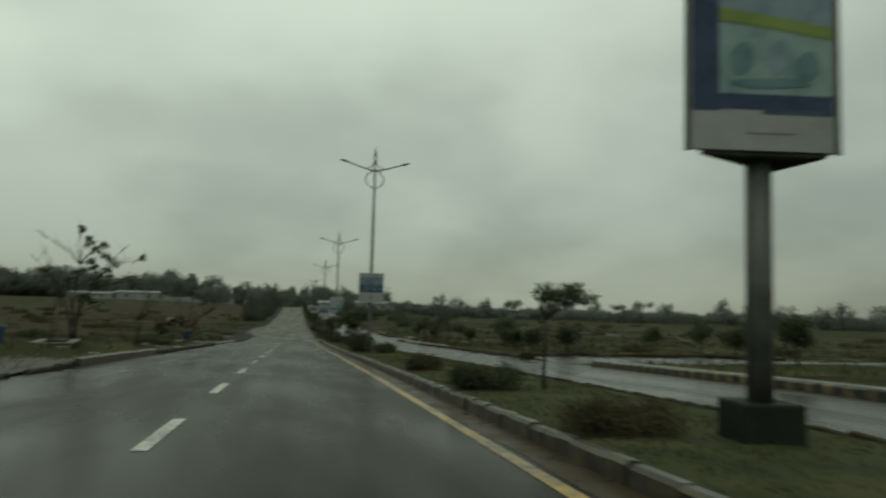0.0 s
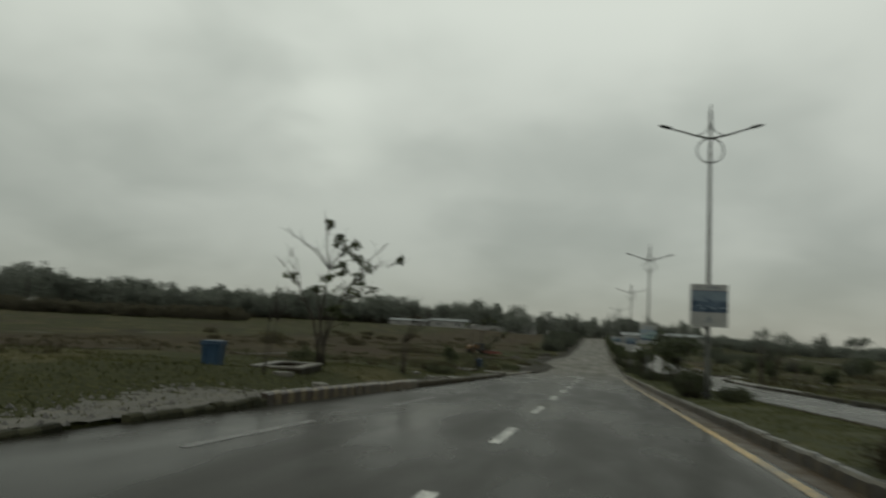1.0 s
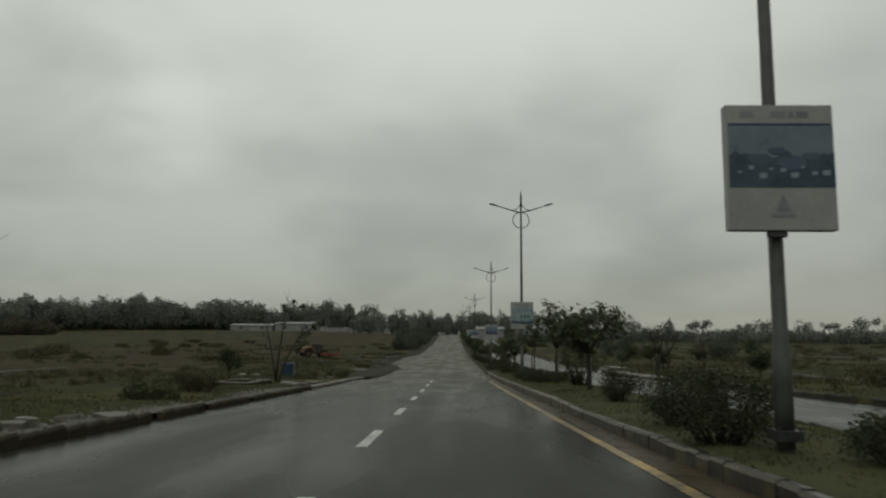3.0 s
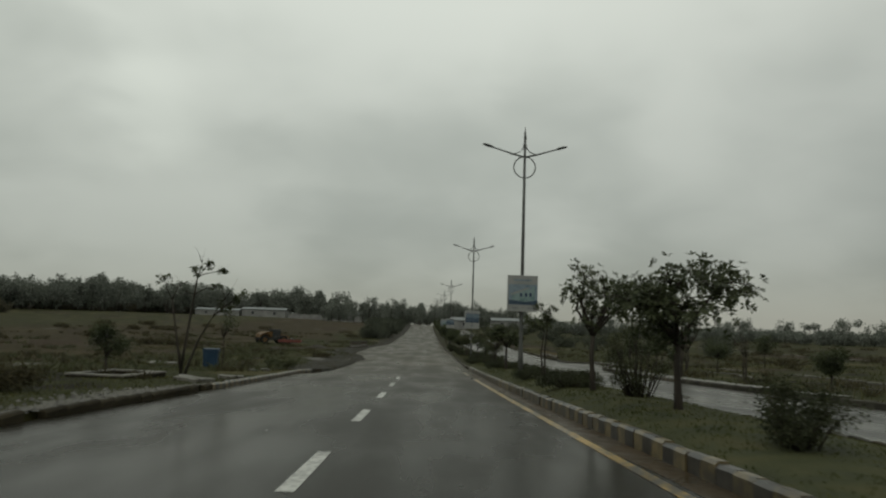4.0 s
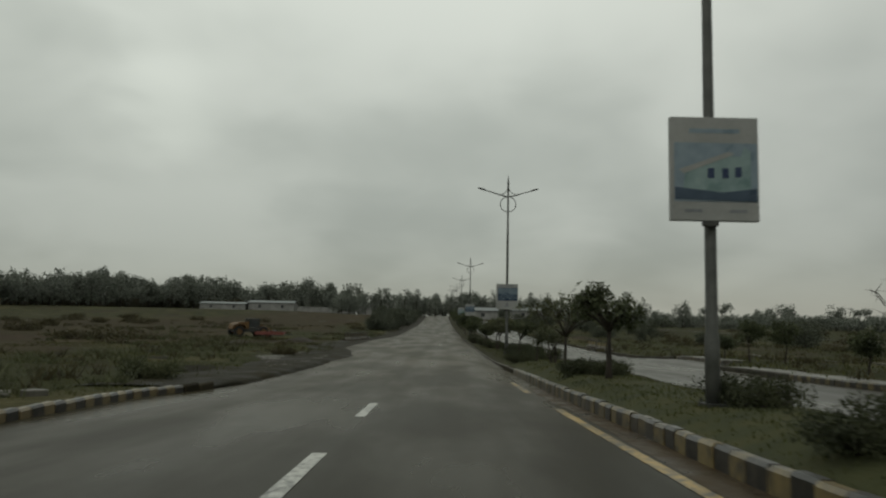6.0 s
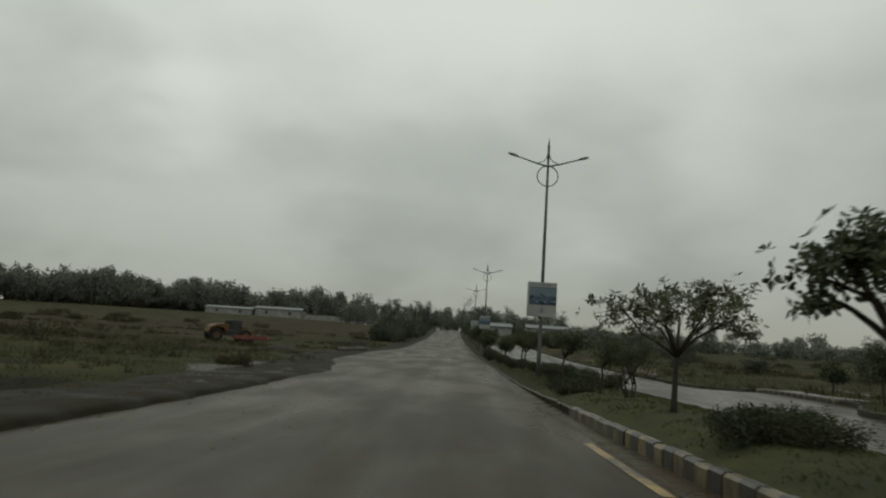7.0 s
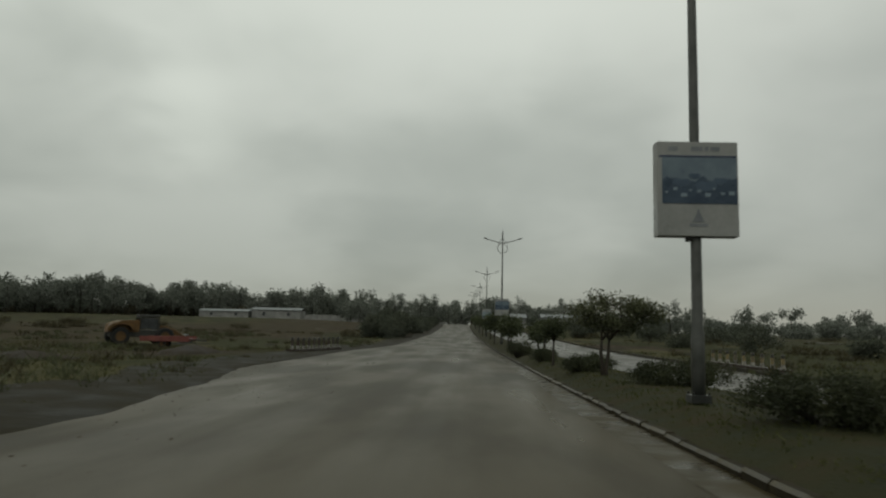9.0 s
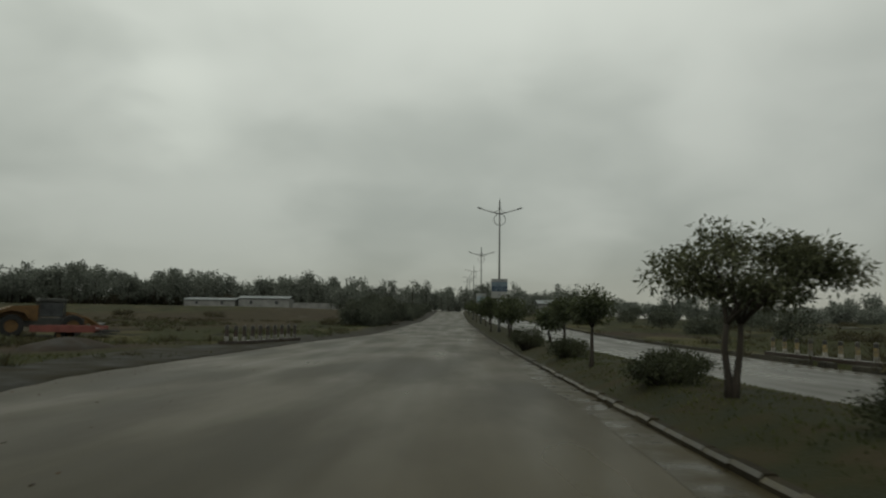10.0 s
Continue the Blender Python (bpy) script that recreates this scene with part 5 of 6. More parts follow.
tufted_tree(3.65, 58.05, [(-0.03, 0, 1.6), (0.07, 0.03, 1.75)], [(-0.65, 1.85, 0.2), (-0.4, 1.76, 0.25), (-0.15, 1.75, 0.27), (0.08, 1.8, 0.25), (0.2, 1.95, 0.2), (-0.55, 2.0, 0.15), (0.04, 2.05, 0.18), (-0.22, 2.42, 0.12), (0.2, 2.32, 0.16), (0.12, 2.15, 0.15), (-0.25, 1.95, 0.2)], [(0.05, 2.1)], 15, "small tree with a flat tier of narrow leaves and upright tufts", 0.033, (0.2, 0.045), 110, "trees on the median")

# roadside trees on the field
tufted_tree(-9.05, 29.2, [(0.15, 0, 3.2), (0.75, 0.2, 2.6), (-0.75, -0.2, 2.5), (0.35, -0.3, 1.9), (-0.35, 0.3, 2.6)],
            [(0.28, 4.6, 0.14), (0.4, 4.3, 0.12), (0.5, 4.1, 0.2), (1.0, 4.05, 0.24), (0.75, 3.75, 0.22), (1.2, 3.6, 0.26), (1.45, 3.3, 0.22), (0.6, 3.35, 0.2), (0.7, 3.05, 0.28), (1.2, 2.95, 0.26), (0.3, 2.9, 0.22), (1.4, 2.7, 0.3), (1.75, 2.55, 0.26), (0.5, 2.45, 0.32), (0.95, 2.35, 0.34), (-0.1, 2.5, 0.2), (-1.15, 2.9, 0.24), (0.75, 1.9, 0.36), (2.6, 3.55, 0.12), (0.2, 1.8, 0.36), (0.9, 1.5, 0.3)],
            [(-1.7, 4.6), (-1.7, 3.5), (1.85, 4.2), (-0.6, 4.1), (0.35, 4.7), (-1.3, 3.9), (2.0, 3.6), (-0.3, 3.9), (-1.45, 2.5), (-0.9, 3.3)],
            31, "sparse tree with bare upright twigs and a few leafy tufts", 0.042)
tree(-7.9, 22.9, 1.3, (0.35, 0, 1.95), (0.32, 0.3, 0.5), 39, "thin leafless sapling on the grass", 0.016, 12, 0, bare=1.0, stems=2, lean=(0.12, 0), group="roadside trees")
tree(-7.45, 34.0, 1.2, (0.4, 0, 2.5), (1.1, 0.9, 0.75), 32, "leafless sapling with many thin grey twigs", 0.03, 44, 0, bare=1.0, stems=3, group="roadside trees")
tufted_tree(-9.05, 61.1, [(0.35, 0, 3.6), (-0.55, 0.1, 2.7), (1.0, -0.1, 2.1)],
            [(-0.87, 3.4, 0.34), (0.35, 3.8, 0.26), (0.75, 4.0, 0.2), (1.15, 3.85, 0.24), (1.27, 3.2, 0.27), (1.35, 2.5, 0.32), (2.1, 2.95, 0.24), (1.9, 2.75, 0.15)],
            [(0.45, 4.3), (-0.3, 3.4), (0.05, 3.0), (1.6, 3.0), (-0.9, 2.4)],
            33, "leaning tree with bare limbs and leafy tufts at their ends", 0.05)
tree(-9.42, 67.6, 1.4, (0.1, 0, 2.2), (0.7, 0.7, 0.8), 34, "thin sapling with few leaves", 0.035, 26, 30, (0.14, 0.06), bare=0.7, group="roadside trees")
tree(-10.6, 58.5, 0.5, (0, 0, 1.1), (0.8, 0.8, 0.6), 35, "dark bushy young tree", 0.05, 40, 40, (0.13, 0.05), group="roadside trees")
tree(13.9, 74.2, 1.5, (0.0, 0, 2.8), (1.45, 1.2, 1.05), 36, "bare tree with forked grey limbs", 0.07, 60, 0, bare=1.0, stems=3, group="trees beyond the far carriageway")
tree(16.2, 79.5, 1.5, (0.1, 0, 2.9), (1.3, 1.2, 1.1), 37, "bare tree with thin forked grey limbs", 0.055, 50, 0, bare=1.0, stems=2, group="trees beyond the far carriageway")
tree(15.6, 70.0, 1.4, (0.0, 0, 2.5), (1.0, 1.0, 1.0), 38, "bare tree with thin forked grey limbs", 0.045, 40, 0, bare=1.0, stems=2, group="trees beyond the far carriageway")
for k, (tx, ty, tr, th) in enumerate(((17, 40, 0.9, 1.9), (19, 52, 0.8, 1.6), (22, 30, 1.0, 2.2), (16.5, 64, 0.9, 1.8), (20, 84, 1.2, 2.4), (16.6, 96, 0.8, 1.7), (24.4, 37, 0.95, 2.4), (26.8, 47.7, 0.9, 2.2), (16.2, 91.6, 1.0, 2.4), (18.5, 92.6, 1.1, 2.6), (16.4, 81.5, 0.8, 1.9), (14.6, 34.4, 0.6, 1.7), (13.9, 38, 0.55, 1.5), (14.8, 44, 0.6, 1.6), (15.6, 49, 0.7, 1.7), (27, 66, 1.3, 2.6), (31, 100, 1.6, 3.2), (17, 19, 0.8, 1.9))):
    tree(tx, ty, th * 0.45, (0, 0, th * 0.66), (tr, tr, th * 0.34), 130 + k, "small rounded dark tree in the field", 0.05, 36, 34, (0.2, 0.07), clump_r=0.34, group="trees beyond the far carriageway")
for k, (sx, sy, r, h) in enumerate(((-8.2, 44, 0.9, 0.5), (-9.5, 50, 1.2, 0.6), (-7.8, 73, 0.9, 0.5), (-8.6, 92, 0.8, 0.35), (-13.5, 39, 1.2, 0.6))):
    shrub(sx, sy, (r, r * 0.9, h), 160 + k, "rough dry weed clump on the roadside", LEAF_DRY if k % 2 else LEAF_OLIVE, 0.6, (0.12, 0.03), "weeds on the field", "weeds")


# ---------------------------------------------------------------- things on the field
def bin_box(x, y, k):
    t = thing("waste_bin", x, y, ground_z(x, y) - 0.02, "blue plastic waste bin standing on the grass", "waste bin", "waste bins", turn=8)
    w0, w1, d0, d1, h = 0.29 * k, 0.33 * k, 0.26 * k, 0.3 * k, 0.80 * k
    s = Shape().add([(-w0, -d0, 0.04), (w0, -d0, 0.04), (w0, d0, 0.04), (-w0, d0, 0.04), (-w1, -d1, h), (w1, -d1, h), (w1, d1, h), (-w1, d1, h)], [(3, 2, 1, 0), (4, 5, 6, 7), (0, 1, 5, 4), (1, 2, 6, 5), (2, 3, 7, 6), (3, 0, 4, 7)])
    part("body", s, BIN_BLUE, t)
    part("rim", Shape().box(-w1 - 0.03, w1 + 0.03, -d1 - 0.03, d1 + 0.03, h - 0.05, h, 0.012), BIN_BLUE, t)
    part("lid", Shape().box(-w1 - 0.02, w1 + 0.02, -d1 - 0.02, d1 + 0.02, h + 0.003, h + 0.07, 0.025), BIN_BLUE, t)
    for a in (-1, 1):
        part("foot", Shape().box(a * 0.24 * k - 0.05, a * 0.24 * k + 0.05, -0.25 * k, 0.25 * k, 0, 0.04), RUBBER, t)
        part("rib", Shape().box(a * 0.2 * k - 0.02, a * 0.2 * k + 0.02, -d1 - 0.012, -d0 + 0.02, 0.1, h - 0.08, 0.008), BIN_BLUE, t)


bin_box(-10.05, 24.3, 0.76)
bin_box(-10.05, 68.0, 1.0)


def pit_frame(x, y, w, l, turn, h):
    z = ground_z(x, y)
    t = thing("pit_frame", x, y, z, "open pit with a pale concrete rim on the grass", "concrete pit", turn=turn)
    for a in (-1, 1):
        # dark walls: the shade below the rim is put into their colour
        part("side_wall", Shape().box(a * w - 0.13, a * w + 0.13, -l - 0.13, l + 0.13, -0.15, h - 0.052), MUD_AND_SHADE, t)
        part("end_wall", Shape().box(-w + 0.132, w - 0.132, a * l - 0.13, a * l + 0.13, -0.15, h - 0.054), MUD_AND_SHADE, t)
        part("long_side", Shape().box(a * w - 0.15, a * w + 0.15, -l - 0.15, l + 0.15, h - 0.05, h, 0.012), SLAB, t)
        part("short_side", Shape().box(-w + 0.152, w - 0.152, a * l - 0.15, a * l + 0.15, h - 0.05, h - 0.004, 0.012), SLAB, t)
    part("soil", Shape().box(-w + 0.1, w - 0.1, -l + 0.1, l - 0.1, -0.06, 0.03), SOIL, t)


pit_frame(-8.57, 25.8, 0.55, 1.18, 10, 0.14)
pit_frame(-9.6, 57.0, 0.8, 1.0, -10, 0.16)


def slab(x, y, r, h, tilt, turn, seed):
    """A broken flag: an irregular outline with a chipped upper edge."""
    rng = random.Random(seed)
    n = 8
    rim = [(r * rng.uniform(0.6, 1.15) * math.cos(2 * math.pi * k / n), 0.7 * r * rng.uniform(0.6, 1.15) * math.sin(2 * math.pi * k / n)) for k in range(n)]
    v = [(a, b, -0.05) for a, b in rim] + [(a, b, h * rng.uniform(0.75, 0.95)) for a, b in rim] + [(0.9 * a, 0.9 * b, h) for a, b in rim]
    f = [tuple(range(n))[::-1], tuple(range(2 * n, 3 * n))] + [(j * n + k, j * n + (k + 1) % n, (j + 1) * n + (k + 1) % n, (j + 1) * n + k) for j in range(2) for k in range(n)]
    ob = tagged(part("concrete_slab", Shape().add(v, f), SLAB), "broken pale concrete slab lying on the verge", "slab", "slabs on the verge")
    ob.matrix_basis = pose(x, y, floor_at(x, y) + 0.02, tilt, tilt * 0.6, turn)


rng_slab = random.Random(17)
for cx, cy, n, size in ((-7.1, 56.4, 6, 0.36), (-6.8, 58.4, 3, 0.3), (-13.2, 70.5, 2, 0.6), (-6.9, 35.8, 3, 0.34), (-6.6, 37.6, 2, 0.3), (-7.2, 24.2, 2, 0.3), (-7.3, 66.5, 3, 0.28)):
    for k in range(n):
        slab(cx + rng_slab.uniform(-0.6, 0.6), cy + rng_slab.uniform(-0.8, 0.8), size * rng_slab.uniform(0.6, 1.2), rng_slab.uniform(0.05, 0.1), rng_slab.uniform(-7, 7), rng_slab.uniform(0, 180), int(cy * 10) + k)


# loader parked on the bare ground
def wheel(parent, x, y, r, w):
    t = Shape()
    prof_ = [(r * 0.55, -w / 2), (r * 0.93, -w / 2), (r, -w / 3), (r, w / 3), (r * 0.93, w / 2), (r * 0.55, w / 2)]
    n = 20
    v = [(x + a * math.cos(2 * math.pi * k / n), y + b, r + a * math.sin(2 * math.pi * k / n)) for k in range(n) for a, b in prof_]
    m = len(prof_)
    t.add(v, [(k * m + i, k * m + (i + 1) % m, ((k + 1) % n) * m + (i + 1) % m, ((k + 1) % n) * m + i) for k in range(n) for i in range(m)])
    wh = part("wheel", t, RUBBER, parent, "worn rubber tyre")
    part("rim", Shape().tube([(x, y - w * 0.36, r), (x, y + w * 0.36, r)], r * 0.56, 14), MACHINE_YELLOW, wh)


def loader(x, y, turn):
    t = thing("wheel_loader", x, y, ground_z(x, y) - 0.03, "orange-yellow loader with a dark cab, parked on bare earth", "loader", turn=turn)
    part("chassis", Shape().box(-2.1, 1.6, -0.5, 0.5, 0.5, 0.95, 0.06), STEEL_DARK, t)
    part("bonnet", Shape().prism([(-2.3, 0.8), (-0.5, 0.8), (-0.5, 1.55), (-1.6, 1.5), (-2.2, 1.3)], -0.55, 0.55), MACHINE_YELLOW, t)
    part("fender", Shape().prism([(-2.5, 0.9), (-2.3, 1.25), (-1.7, 1.45), (-1.0, 1.3), (-0.75, 0.9), (-0.95, 0.9), (-1.15, 1.18), (-1.7, 1.3), (-2.15, 1.15), (-2.3, 0.9)], -0.95, -0.56), MACHINE_YELLOW, t)
    cab = part("cab", Shape().box(-0.45, 0.75, -0.55, 0.55, 1.72, 1.9, 0.05), STEEL_DARK, t)
    for a in (-0.42, 0.68):
        for b in (-0.5, 0.5):
            part("cab_post", Shape().box(a - 0.035, a + 0.035, b - 0.035, b + 0.035, 0.95, 1.72), STEEL_DARK, cab)
    part("window", Shape().box(-0.36, 0.62, -0.5, -0.48, 1.0, 1.7), GLASS_DARK, cab)
    part("window", Shape().box(-0.36, 0.62, 0.48, 0.5, 1.0, 1.7), GLASS_DARK, cab)
    part("front_frame", Shape().prism([(0.75, 0.6), (1.7, 0.5), (1.8, 0.8), (1.2, 1.2), (0.75, 1.25)], -0.45, 0.45), MACHINE_YELLOW, t)
    for b in (-0.42, 0.42):
        part("lift_arm", Shape().tube([(0.9, b, 1.15), (1.7, b, 0.95), (2.4, b, 0.5)], 0.08, 6), MACHINE_YELLOW, t)
    part("bucket", Shape().prism([(2.35, 0.15), (2.35, 0.65), (2.5, 0.72), (2.5, 0.3), (3.05, 0.14), (3.05, 0.1)], -0.9, 0.9), STEEL_DARK, t, "dark worn bucket")
    for a in (-1.65, 1.0):
        for b in (-0.72, 0.72):
            wheel(t, a, b, 0.55, 0.34)


loader(-20.0, 128.6, 40)


def trailer(x, y, turn):
    t = thing("flat_trailer", x, y, ground_z(x, y), "low red flat trailer beside the loader", "trailer", turn=turn)
    part("bed", Shape().box(-1.4, 1.4, -0.7, 0.7, 0.42, 0.56, 0.02), MACHINE_RED, t)
    part("side_rail", Shape().box(-1.42, 1.42, -0.76, -0.702, 0.36, 0.66, 0.01), MACHINE_RED, t)
    part("side_rail", Shape().box(-1.42, 1.42, 0.702, 0.76, 0.36, 0.66, 0.01), MACHINE_RED, t)
    part("drawbar", Shape().tube([(1.4, 0.3, 0.45), (2.2, 0, 0.4), (1.4, -0.3, 0.45)], 0.04, 6), STEEL_DARK, t)
    for b in (-0.55, 0.55):
        wheel(t, -0.2, b, 0.21, 0.16)


trailer(-17.3, 125.8, 5)


# spoil heaps near the loader
def heap(x, y, r, h, seed):
    rng = random.Random(seed)
    s, n, m = Shape(), 18, 6
    v = [(0, 0, h)]
    for i in range(1, m + 1):
        for k in range(n):
            a = 2 * math.pi * k / n
            rr = r * i / m * (1 + 0.18 * math.sin(3 * a + seed) + rng.uniform(-0.06, 0.06))
            v.append((rr * math.cos(a), 0.7 * rr * math.sin(a), h * (1 - (i / m) ** 1.3) + rng.uniform(-0.04, 0.04) * h - (0.12 if i == m else 0)))
    f = [(0, 1 + k, 1 + (k + 1) % n) for k in range(n)]
    for i in range(1, m):
        f += [(1 + (i - 1) * n + k, 1 + i * n + k, 1 + i * n + (k + 1) % n, 1 + (i - 1) * n + (k + 1) % n) for k in range(n)]
    s.add(v, f)
    ob = tagged(part("earth_mound", s, SOIL, soft=True), "low heap of dug brown earth", "earth heap", "spoil heaps")
    ob.matrix_basis = pose(x, y, ground_z(x, y), 0, 0, seed * 37)


for k, q in enumerate(((-15.5, 109, 2.0, 0.4), (-12.5, 117, 1.8, 0.4))):
    heap(*q, k + 1)


# banded bollards on low painted plinths, on both sides of the junction
def bollard(x, y, z, label, white, yellow):
    t = thing("bollard", x, y, z, label, "bollard", "rows of bollards")
    part("band", Shape().tube([(0, 0, 0), (0, 0, 0.2)], [0.1, 0.095], 10), white, t)
    part("post", Shape().tube([(0, 0, 0.2), (0, 0, 0.5)], [0.09, 0.085], 10), yellow, t)
    part("cap", Shape().tube([(0, 0, 0.5), (0, 0, 0.64), (0, 0, 0.69)], [0.088, 0.08, 0.03], 10), KERB_BLACK, t)
    return t


def bollard_row(x0, y0, x1, y1, n, label, white, yellow):
    zs = [floor_at(x0 + (x1 - x0) * k / 12, y0 + (y1 - y0) * k / 12) for k in range(13)]
    s = Shape()
    for k in range(12):
        f, g = k / 12, (k + 1) / 12
        xa, ya, xb, yb = x0 + (x1 - x0) * f, y0 + (y1 - y0) * f, x0 + (x1 - x0) * g, y0 + (y1 - y0) * g
        za, zb = zs[k], zs[k + 1]
        w = 0.16
        s.add([(xa - w, ya, za - 0.1), (xa + w, ya, za - 0.1), (xb + w, yb, zb - 0.1), (xb - w, yb, zb - 0.1), (xa - w, ya, za + 0.17), (xa + w, ya, za + 0.17), (xb + w, yb, zb + 0.17), (xb - w, yb, zb + 0.17)],
              [(4, 5, 6, 7), (1, 2, 6, 5), (3, 0, 4, 7), (0, 1, 5, 4), (2, 3, 7, 6)])
    tagged(part("bollard_plinth", s, KERB_RUST), "low rust-red plinth under a row of bollards", "plinth", kind="structure")
    first = None
    for k in range(n):
        f = (k + 0.5) / n
        x, y = x0 + (x1 - x0) * f, y0 + (y1 - y0) * f
        z = float(np.interp(f * 12, range(13), zs)) + 0.165
        if first is None:
            first = bollard(x, y, z, label, white, yellow)
        else:
            copy_thing(first, pose(x, y, z))


bollard_row(15.0, 117.0, 15.0, 127.4, 9, "slim bollard banded in black, yellow and white", POST_WHITE, POST_YELLOW)
bollard_row(-9.5, 123.4, -8.0, 131.0, 10, "weathered bollard in faded white and rust red", KERB_WHITE, KERB_RUST)


# ---------------------------------------------------------------- distance: boundary wall, sheds, woods
def boundary_wall(x0, x1, y, h):
    n = int((x1 - x0) / 4)
    z = min(ground_z(x, y) for x in np.linspace(x0, x1, 12))
    t = thing("boundary_wall", x0, y, z, "long weathered white boundary wall with piers", "wall", kind="structure")
    part("wall_face", Shape().box(0, x1 - x0, 0, 0.25, -0.5, h), WALL_WHITE, t)
    for k in range(n + 1):
        part("pier", Shape().box(4 * k - 0.2, 4 * k + 0.2, -0.1, 0.35, -0.5, h + 0.25), WALL_WHITE, t)
    part("coping", Shape().box(0, x1 - x0, -0.06, 0.31, h + 0.003, h + 0.1), CONCRETE, t)


boundary_wall(-70, -42, 400, 3.0)


def shed(x, y, w, d, h, rise, label, turn=0.0):
    t = thing("shed", x, y, ground_z(x, y) - 0.3, label, "building", "far sheds", turn)
    part("wall", Shape().prism([(-w, 0), (w, 0), (w, h), (-w, h)], -d, d), WALL_WHITE, t)
    part("roof", Shape().add([(-w - 0.4, -d - 0.5, h - 0.1), (w + 0.4, -d - 0.5, h - 0.1), (w + 0.4, 0, h + rise), (-w - 0.4, 0, h + rise), (-w - 0.4, d + 0.5, h - 0.1), (w + 0.4, d + 0.5, h - 0.1), (-w - 0.4, -d - 0.5, h + 0.02), (w + 0.4, -d - 0.5, h + 0.02), (w + 0.4, 0, h + rise + 0.12), (-w - 0.4, 0, h + rise + 0.12), (-w - 0.4, d + 0.5, h + 0.02), (w + 0.4, d + 0.5, h + 0.02)],
         [(6, 7, 8, 9), (9, 8, 11, 10), (1, 0, 3, 2), (2, 3, 4, 5), (0, 1, 7, 6), (5, 4, 10, 11), (0, 6, 9, 3), (3, 9, 10, 4), (1, 2, 8, 7), (2, 5, 11, 8)]), ROOF_GREY, t)
    n = max(1, int(w / 4))
    for k in range(n):
        cx = -w + (k + 0.5) * 2 * w / n
        part("window", Shape().box(cx - 0.6, cx + 0.6, -d - 0.05, -d + 0.05, h * 0.35, h * 0.75), GLASS_DARK, t)


shed(-106, 403, 11, 5, 3.0, 0.9, "long low white shed with a grey sheet roof")
shed(-83, 405, 11, 5, 4.0, 1.0, "low white shed with a grey sheet roof")
shed(-37, 398, 3.6, 3, 4.8, 0.5, "small grey gatehouse by the compound wall")
shed(14, 300, 5, 4, 3.2, 1.0, "low pale building beyond the median trees")
shed(34, 320, 8, 4, 3.4, 1.0, "low pale building beyond the median trees")


def water_tank(x, y):
    t = thing("water_tank", x, y, ground_z(x, y) - 0.2, "white plastic water tank on a steel stand", "water tank")
    for a in (-0.7, 0.7):
        for b in (-0.7, 0.7):
            part("leg", Shape().tube([(a, b, 0), (a * 0.8, b * 0.8, 4.2)], 0.08, 6), STEEL_DARK, t)
    part("platform", Shape().box(-0.9, 0.9, -0.9, 0.9, 4.2, 4.32), STEEL_DARK, t)
    part("tank", Shape().tube([(0, 0, 4.32), (0, 0, 5.9), (0, 0, 6.3), (0, 0, 6.4)], [0.85, 0.85, 0.6, 0.25], 16), WALL_WHITE, t, soft=True)


water_tank(-43.5, 394)


def woods(name, spots, seed, label, leaf=0.55, per=26, mat=None):
    """A far belt of trees: trunks, and crowns of many leafy tufts with uneven tops and gaps."""
    rng = np.random.default_rng(seed)
    s, all_leaves = Shape(), []
    for x, y, h, r, kind in spots:
        z = ground_z(x, y) - 0.2
        top = z + h
        low = z + h * (0.05 if kind == "bush" else 0.12)
        s.tube([(x, y, z), (x + rng.normal() * 0.2, y, z + h * 0.5), (x + rng.normal() * 0.4, y, z + h * 0.75)], [0.22 * h / 9, 0.15 * h / 9, 0.06], 5)
        if kind == "umbrella":
            cen, rad, n = (x, y, z + h * 0.82), (r * 1.3, r * 1.3, h * 0.15), 22
        elif kind == "spire":
            cen, rad, n = (x, y, z + h * 0.55), (r * 0.45, r * 0.45, h * 0.45), 20
        else:
            cen, rad, n = (x, y, (top + low) / 2), (r, r, (top - low) / 2), 42
        c = crown_points(rng, n, cen, rad, 0.4)
        if kind == "round":
            c = c[rng.random(len(c)) > 0.15]
        all_leaves.append(leaves(rng, c, np.array([0.22 * r + 0.25] * 3), per, leaf, leaf * 0.55, 0.1))
    t = tagged(new(name), label, "trees", kind="stuff")
    part("trunks", s, BARK, t)
    part("foliage", quads("foliage", np.concatenate(all_leaves), mat or LEAF_FAR_HAZED), None, t)


rnd = random.Random(5)
belt = []
for k in range(270):
    # the wooded skyline that curves from the far left towards the road's end
    u = k / 269
    a = radians(72 - 65.5 * u)
    near = float(smooth(u, 0.62, 0.88))
    dist = 368 + 70 * near + rnd.uniform(-15, 60)
    belt.append((-dist * math.sin(a), 20 + dist * math.cos(a), (0.93 + 0.07 * near) * (rnd.uniform(12.5, 19.0) + 2.0 * math.sin(k * 0.23) + 1.5 * math.sin(k * 0.071)) * (1.13 - 0.16 * float(smooth(u, 0.35, 0.66)) + 0.08 * float(smooth(u, 0.74, 0.84))), rnd.uniform(4.2, 8.0), "round"))
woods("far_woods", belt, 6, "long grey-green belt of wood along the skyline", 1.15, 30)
under = []
for k in range(190):
    u = k / 189
    a = radians(74 - 62 * u)
    dist = 350 - 40 * math.sin(u * 2.2) + rnd.uniform(-12, 14)
    if 0.72 < u:
        dist = 428 + rnd.uniform(-6, 10)
    under.append((-dist * math.sin(a), 20 + dist * math.cos(a), rnd.uniform(3.2, 6.0), rnd.uniform(3.2, 5.2), "bush"))
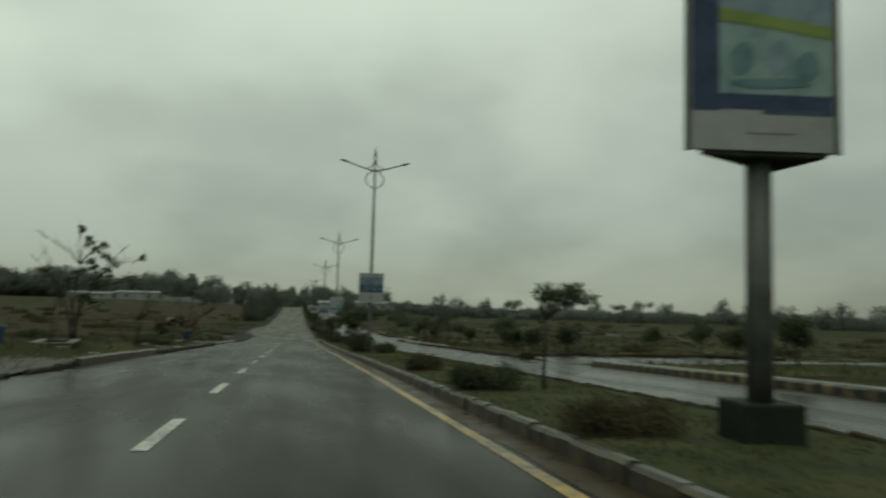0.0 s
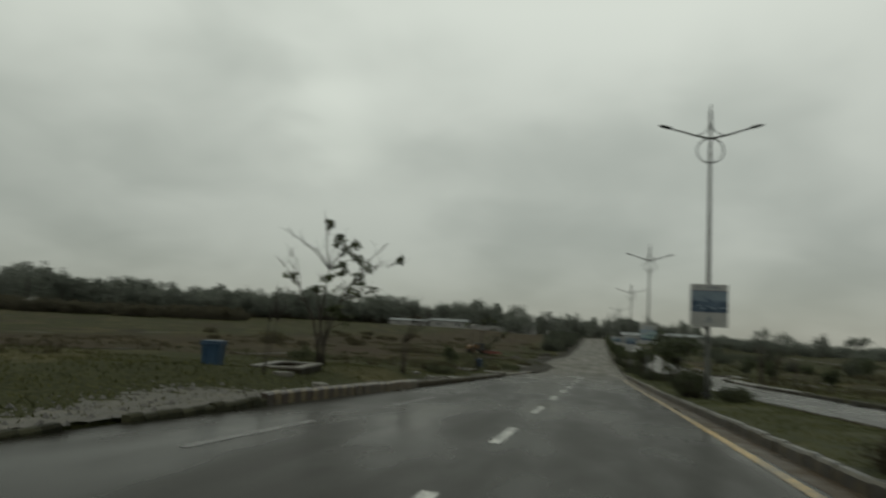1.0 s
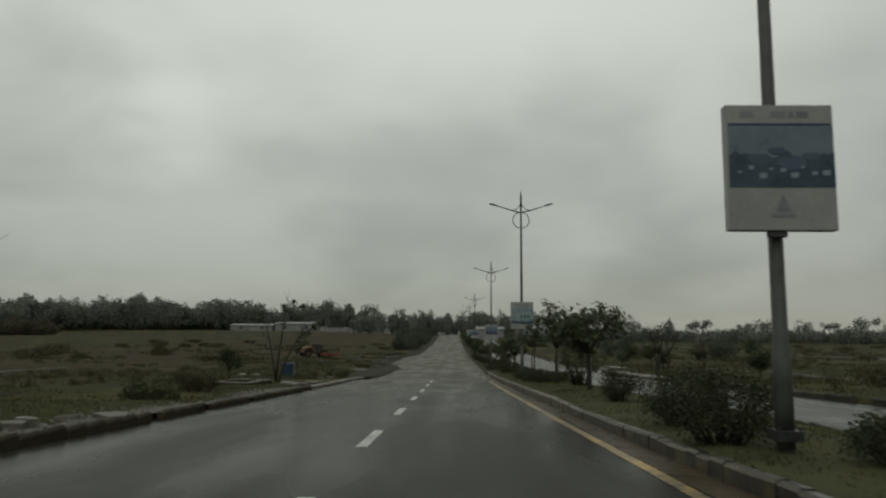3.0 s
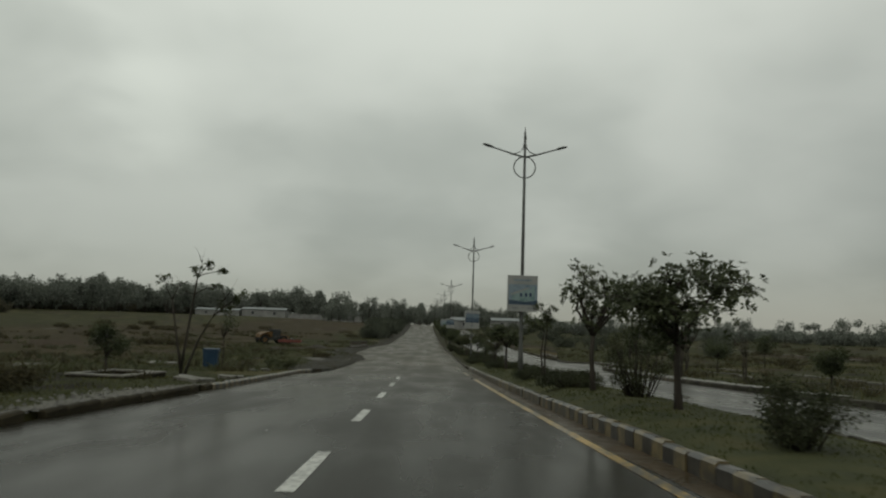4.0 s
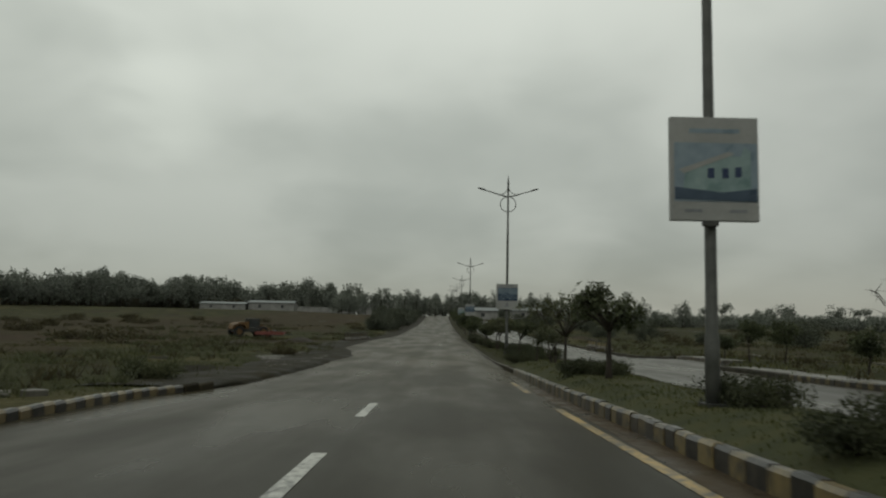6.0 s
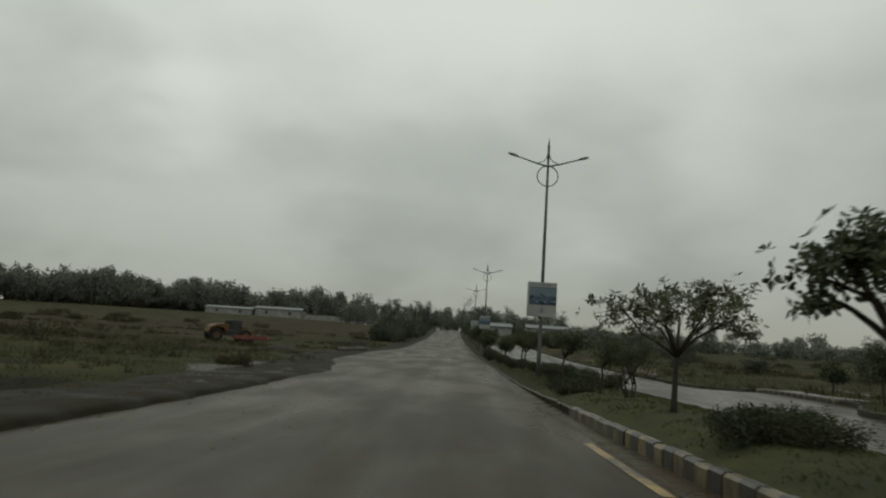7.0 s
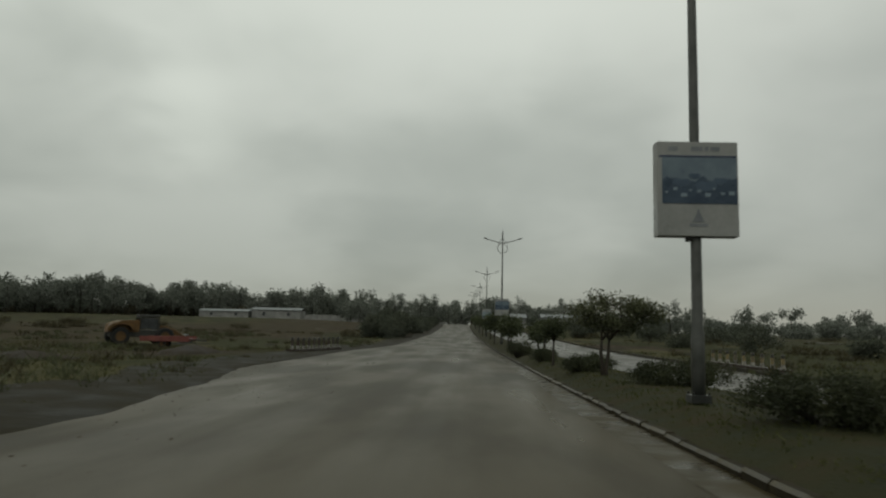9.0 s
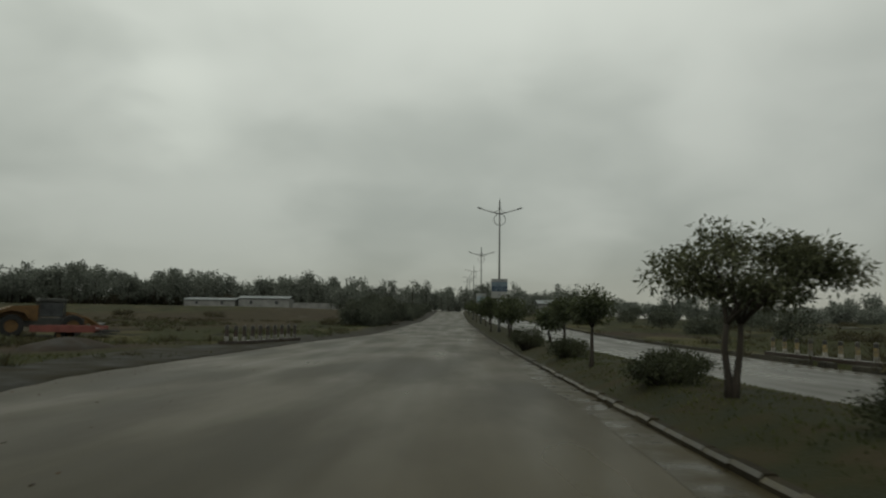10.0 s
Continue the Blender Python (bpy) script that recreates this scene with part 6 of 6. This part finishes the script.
woods("far_thicket", under, 7, "brown-green scrub in front of the far wood", 0.75, 24, LEAF_SCRUB)
lane = []
for k in range(90):
    y = 172 + 168 * (k / 89)
    lane.append((-8.6 - rnd.uniform(0, 0.065 * (y - 128)), y, rnd.uniform(1.3, 2.7) + 2.4 * math.exp(-((y - 198) / 16) ** 2), rnd.uniform(1.2, 2.2), rnd.choice(["bush", "round", "spire", "bush"])))
woods("roadside_thicket", lane, 8, "uneven dark thicket along the road's outer edge", 0.26, 48, LEAF_MID)
end = []
for k in range(95):
    end.append((rnd.uniform(-48, 48), rnd.uniform(350, 430), rnd.uniform(7, 13), rnd.uniform(2, 4), rnd.choice(["round", "bush", "spire", "bush", "bush"])))
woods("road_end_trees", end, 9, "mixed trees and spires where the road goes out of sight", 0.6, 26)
right = []
for k in range(190):
    u = k / 189
    a = radians(6 + 62 * u)
    dist = 270 - 40 * u + rnd.uniform(-20, 40)
    right.append((14 + dist * math.sin(a), 30 + dist * math.cos(a), rnd.uniform(3.2, 5.4) + (rnd.uniform(2.5, 5.5) if rnd.random() < 0.24 else 0), rnd.uniform(2.4, 4.2), rnd.choice(["round", "bush", "bush", "umbrella"])))
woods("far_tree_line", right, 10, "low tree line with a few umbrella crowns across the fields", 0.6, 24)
mid = []
for k in range(24):
    mid.append((19 + rnd.uniform(0, 24), 132 + 7 * k + rnd.uniform(-4, 4), rnd.uniform(1.6, 3.6), rnd.uniform(1.2, 2.2), rnd.choice(["round", "umbrella", "bush", "bush"])))
woods("field_trees", mid, 12, "scattered trees beside the far carriageway", 0.24, 50, LEAF_MID)
scrub = []
for k in range(26):
    scrub.append((-14 - rnd.uniform(0, 60), 100 + rnd.uniform(0, 120), rnd.uniform(0.4, 0.9), rnd.uniform(0.8, 2.2), "bush"))
woods("field_scrub", scrub, 13, "patchy low scrub over the bare ground", 0.2, 26, LEAF_DRY)
scrub = []
for k in range(46):
    scrub.append((18 + rnd.uniform(0, 110), 36 + rnd.uniform(0, 190), rnd.uniform(0.3, 0.8), rnd.uniform(0.9, 2.4), "bush"))
woods("field_scrub", scrub, 14, "patchy low scrub over the fields", 0.2, 26, LEAF_DRY)
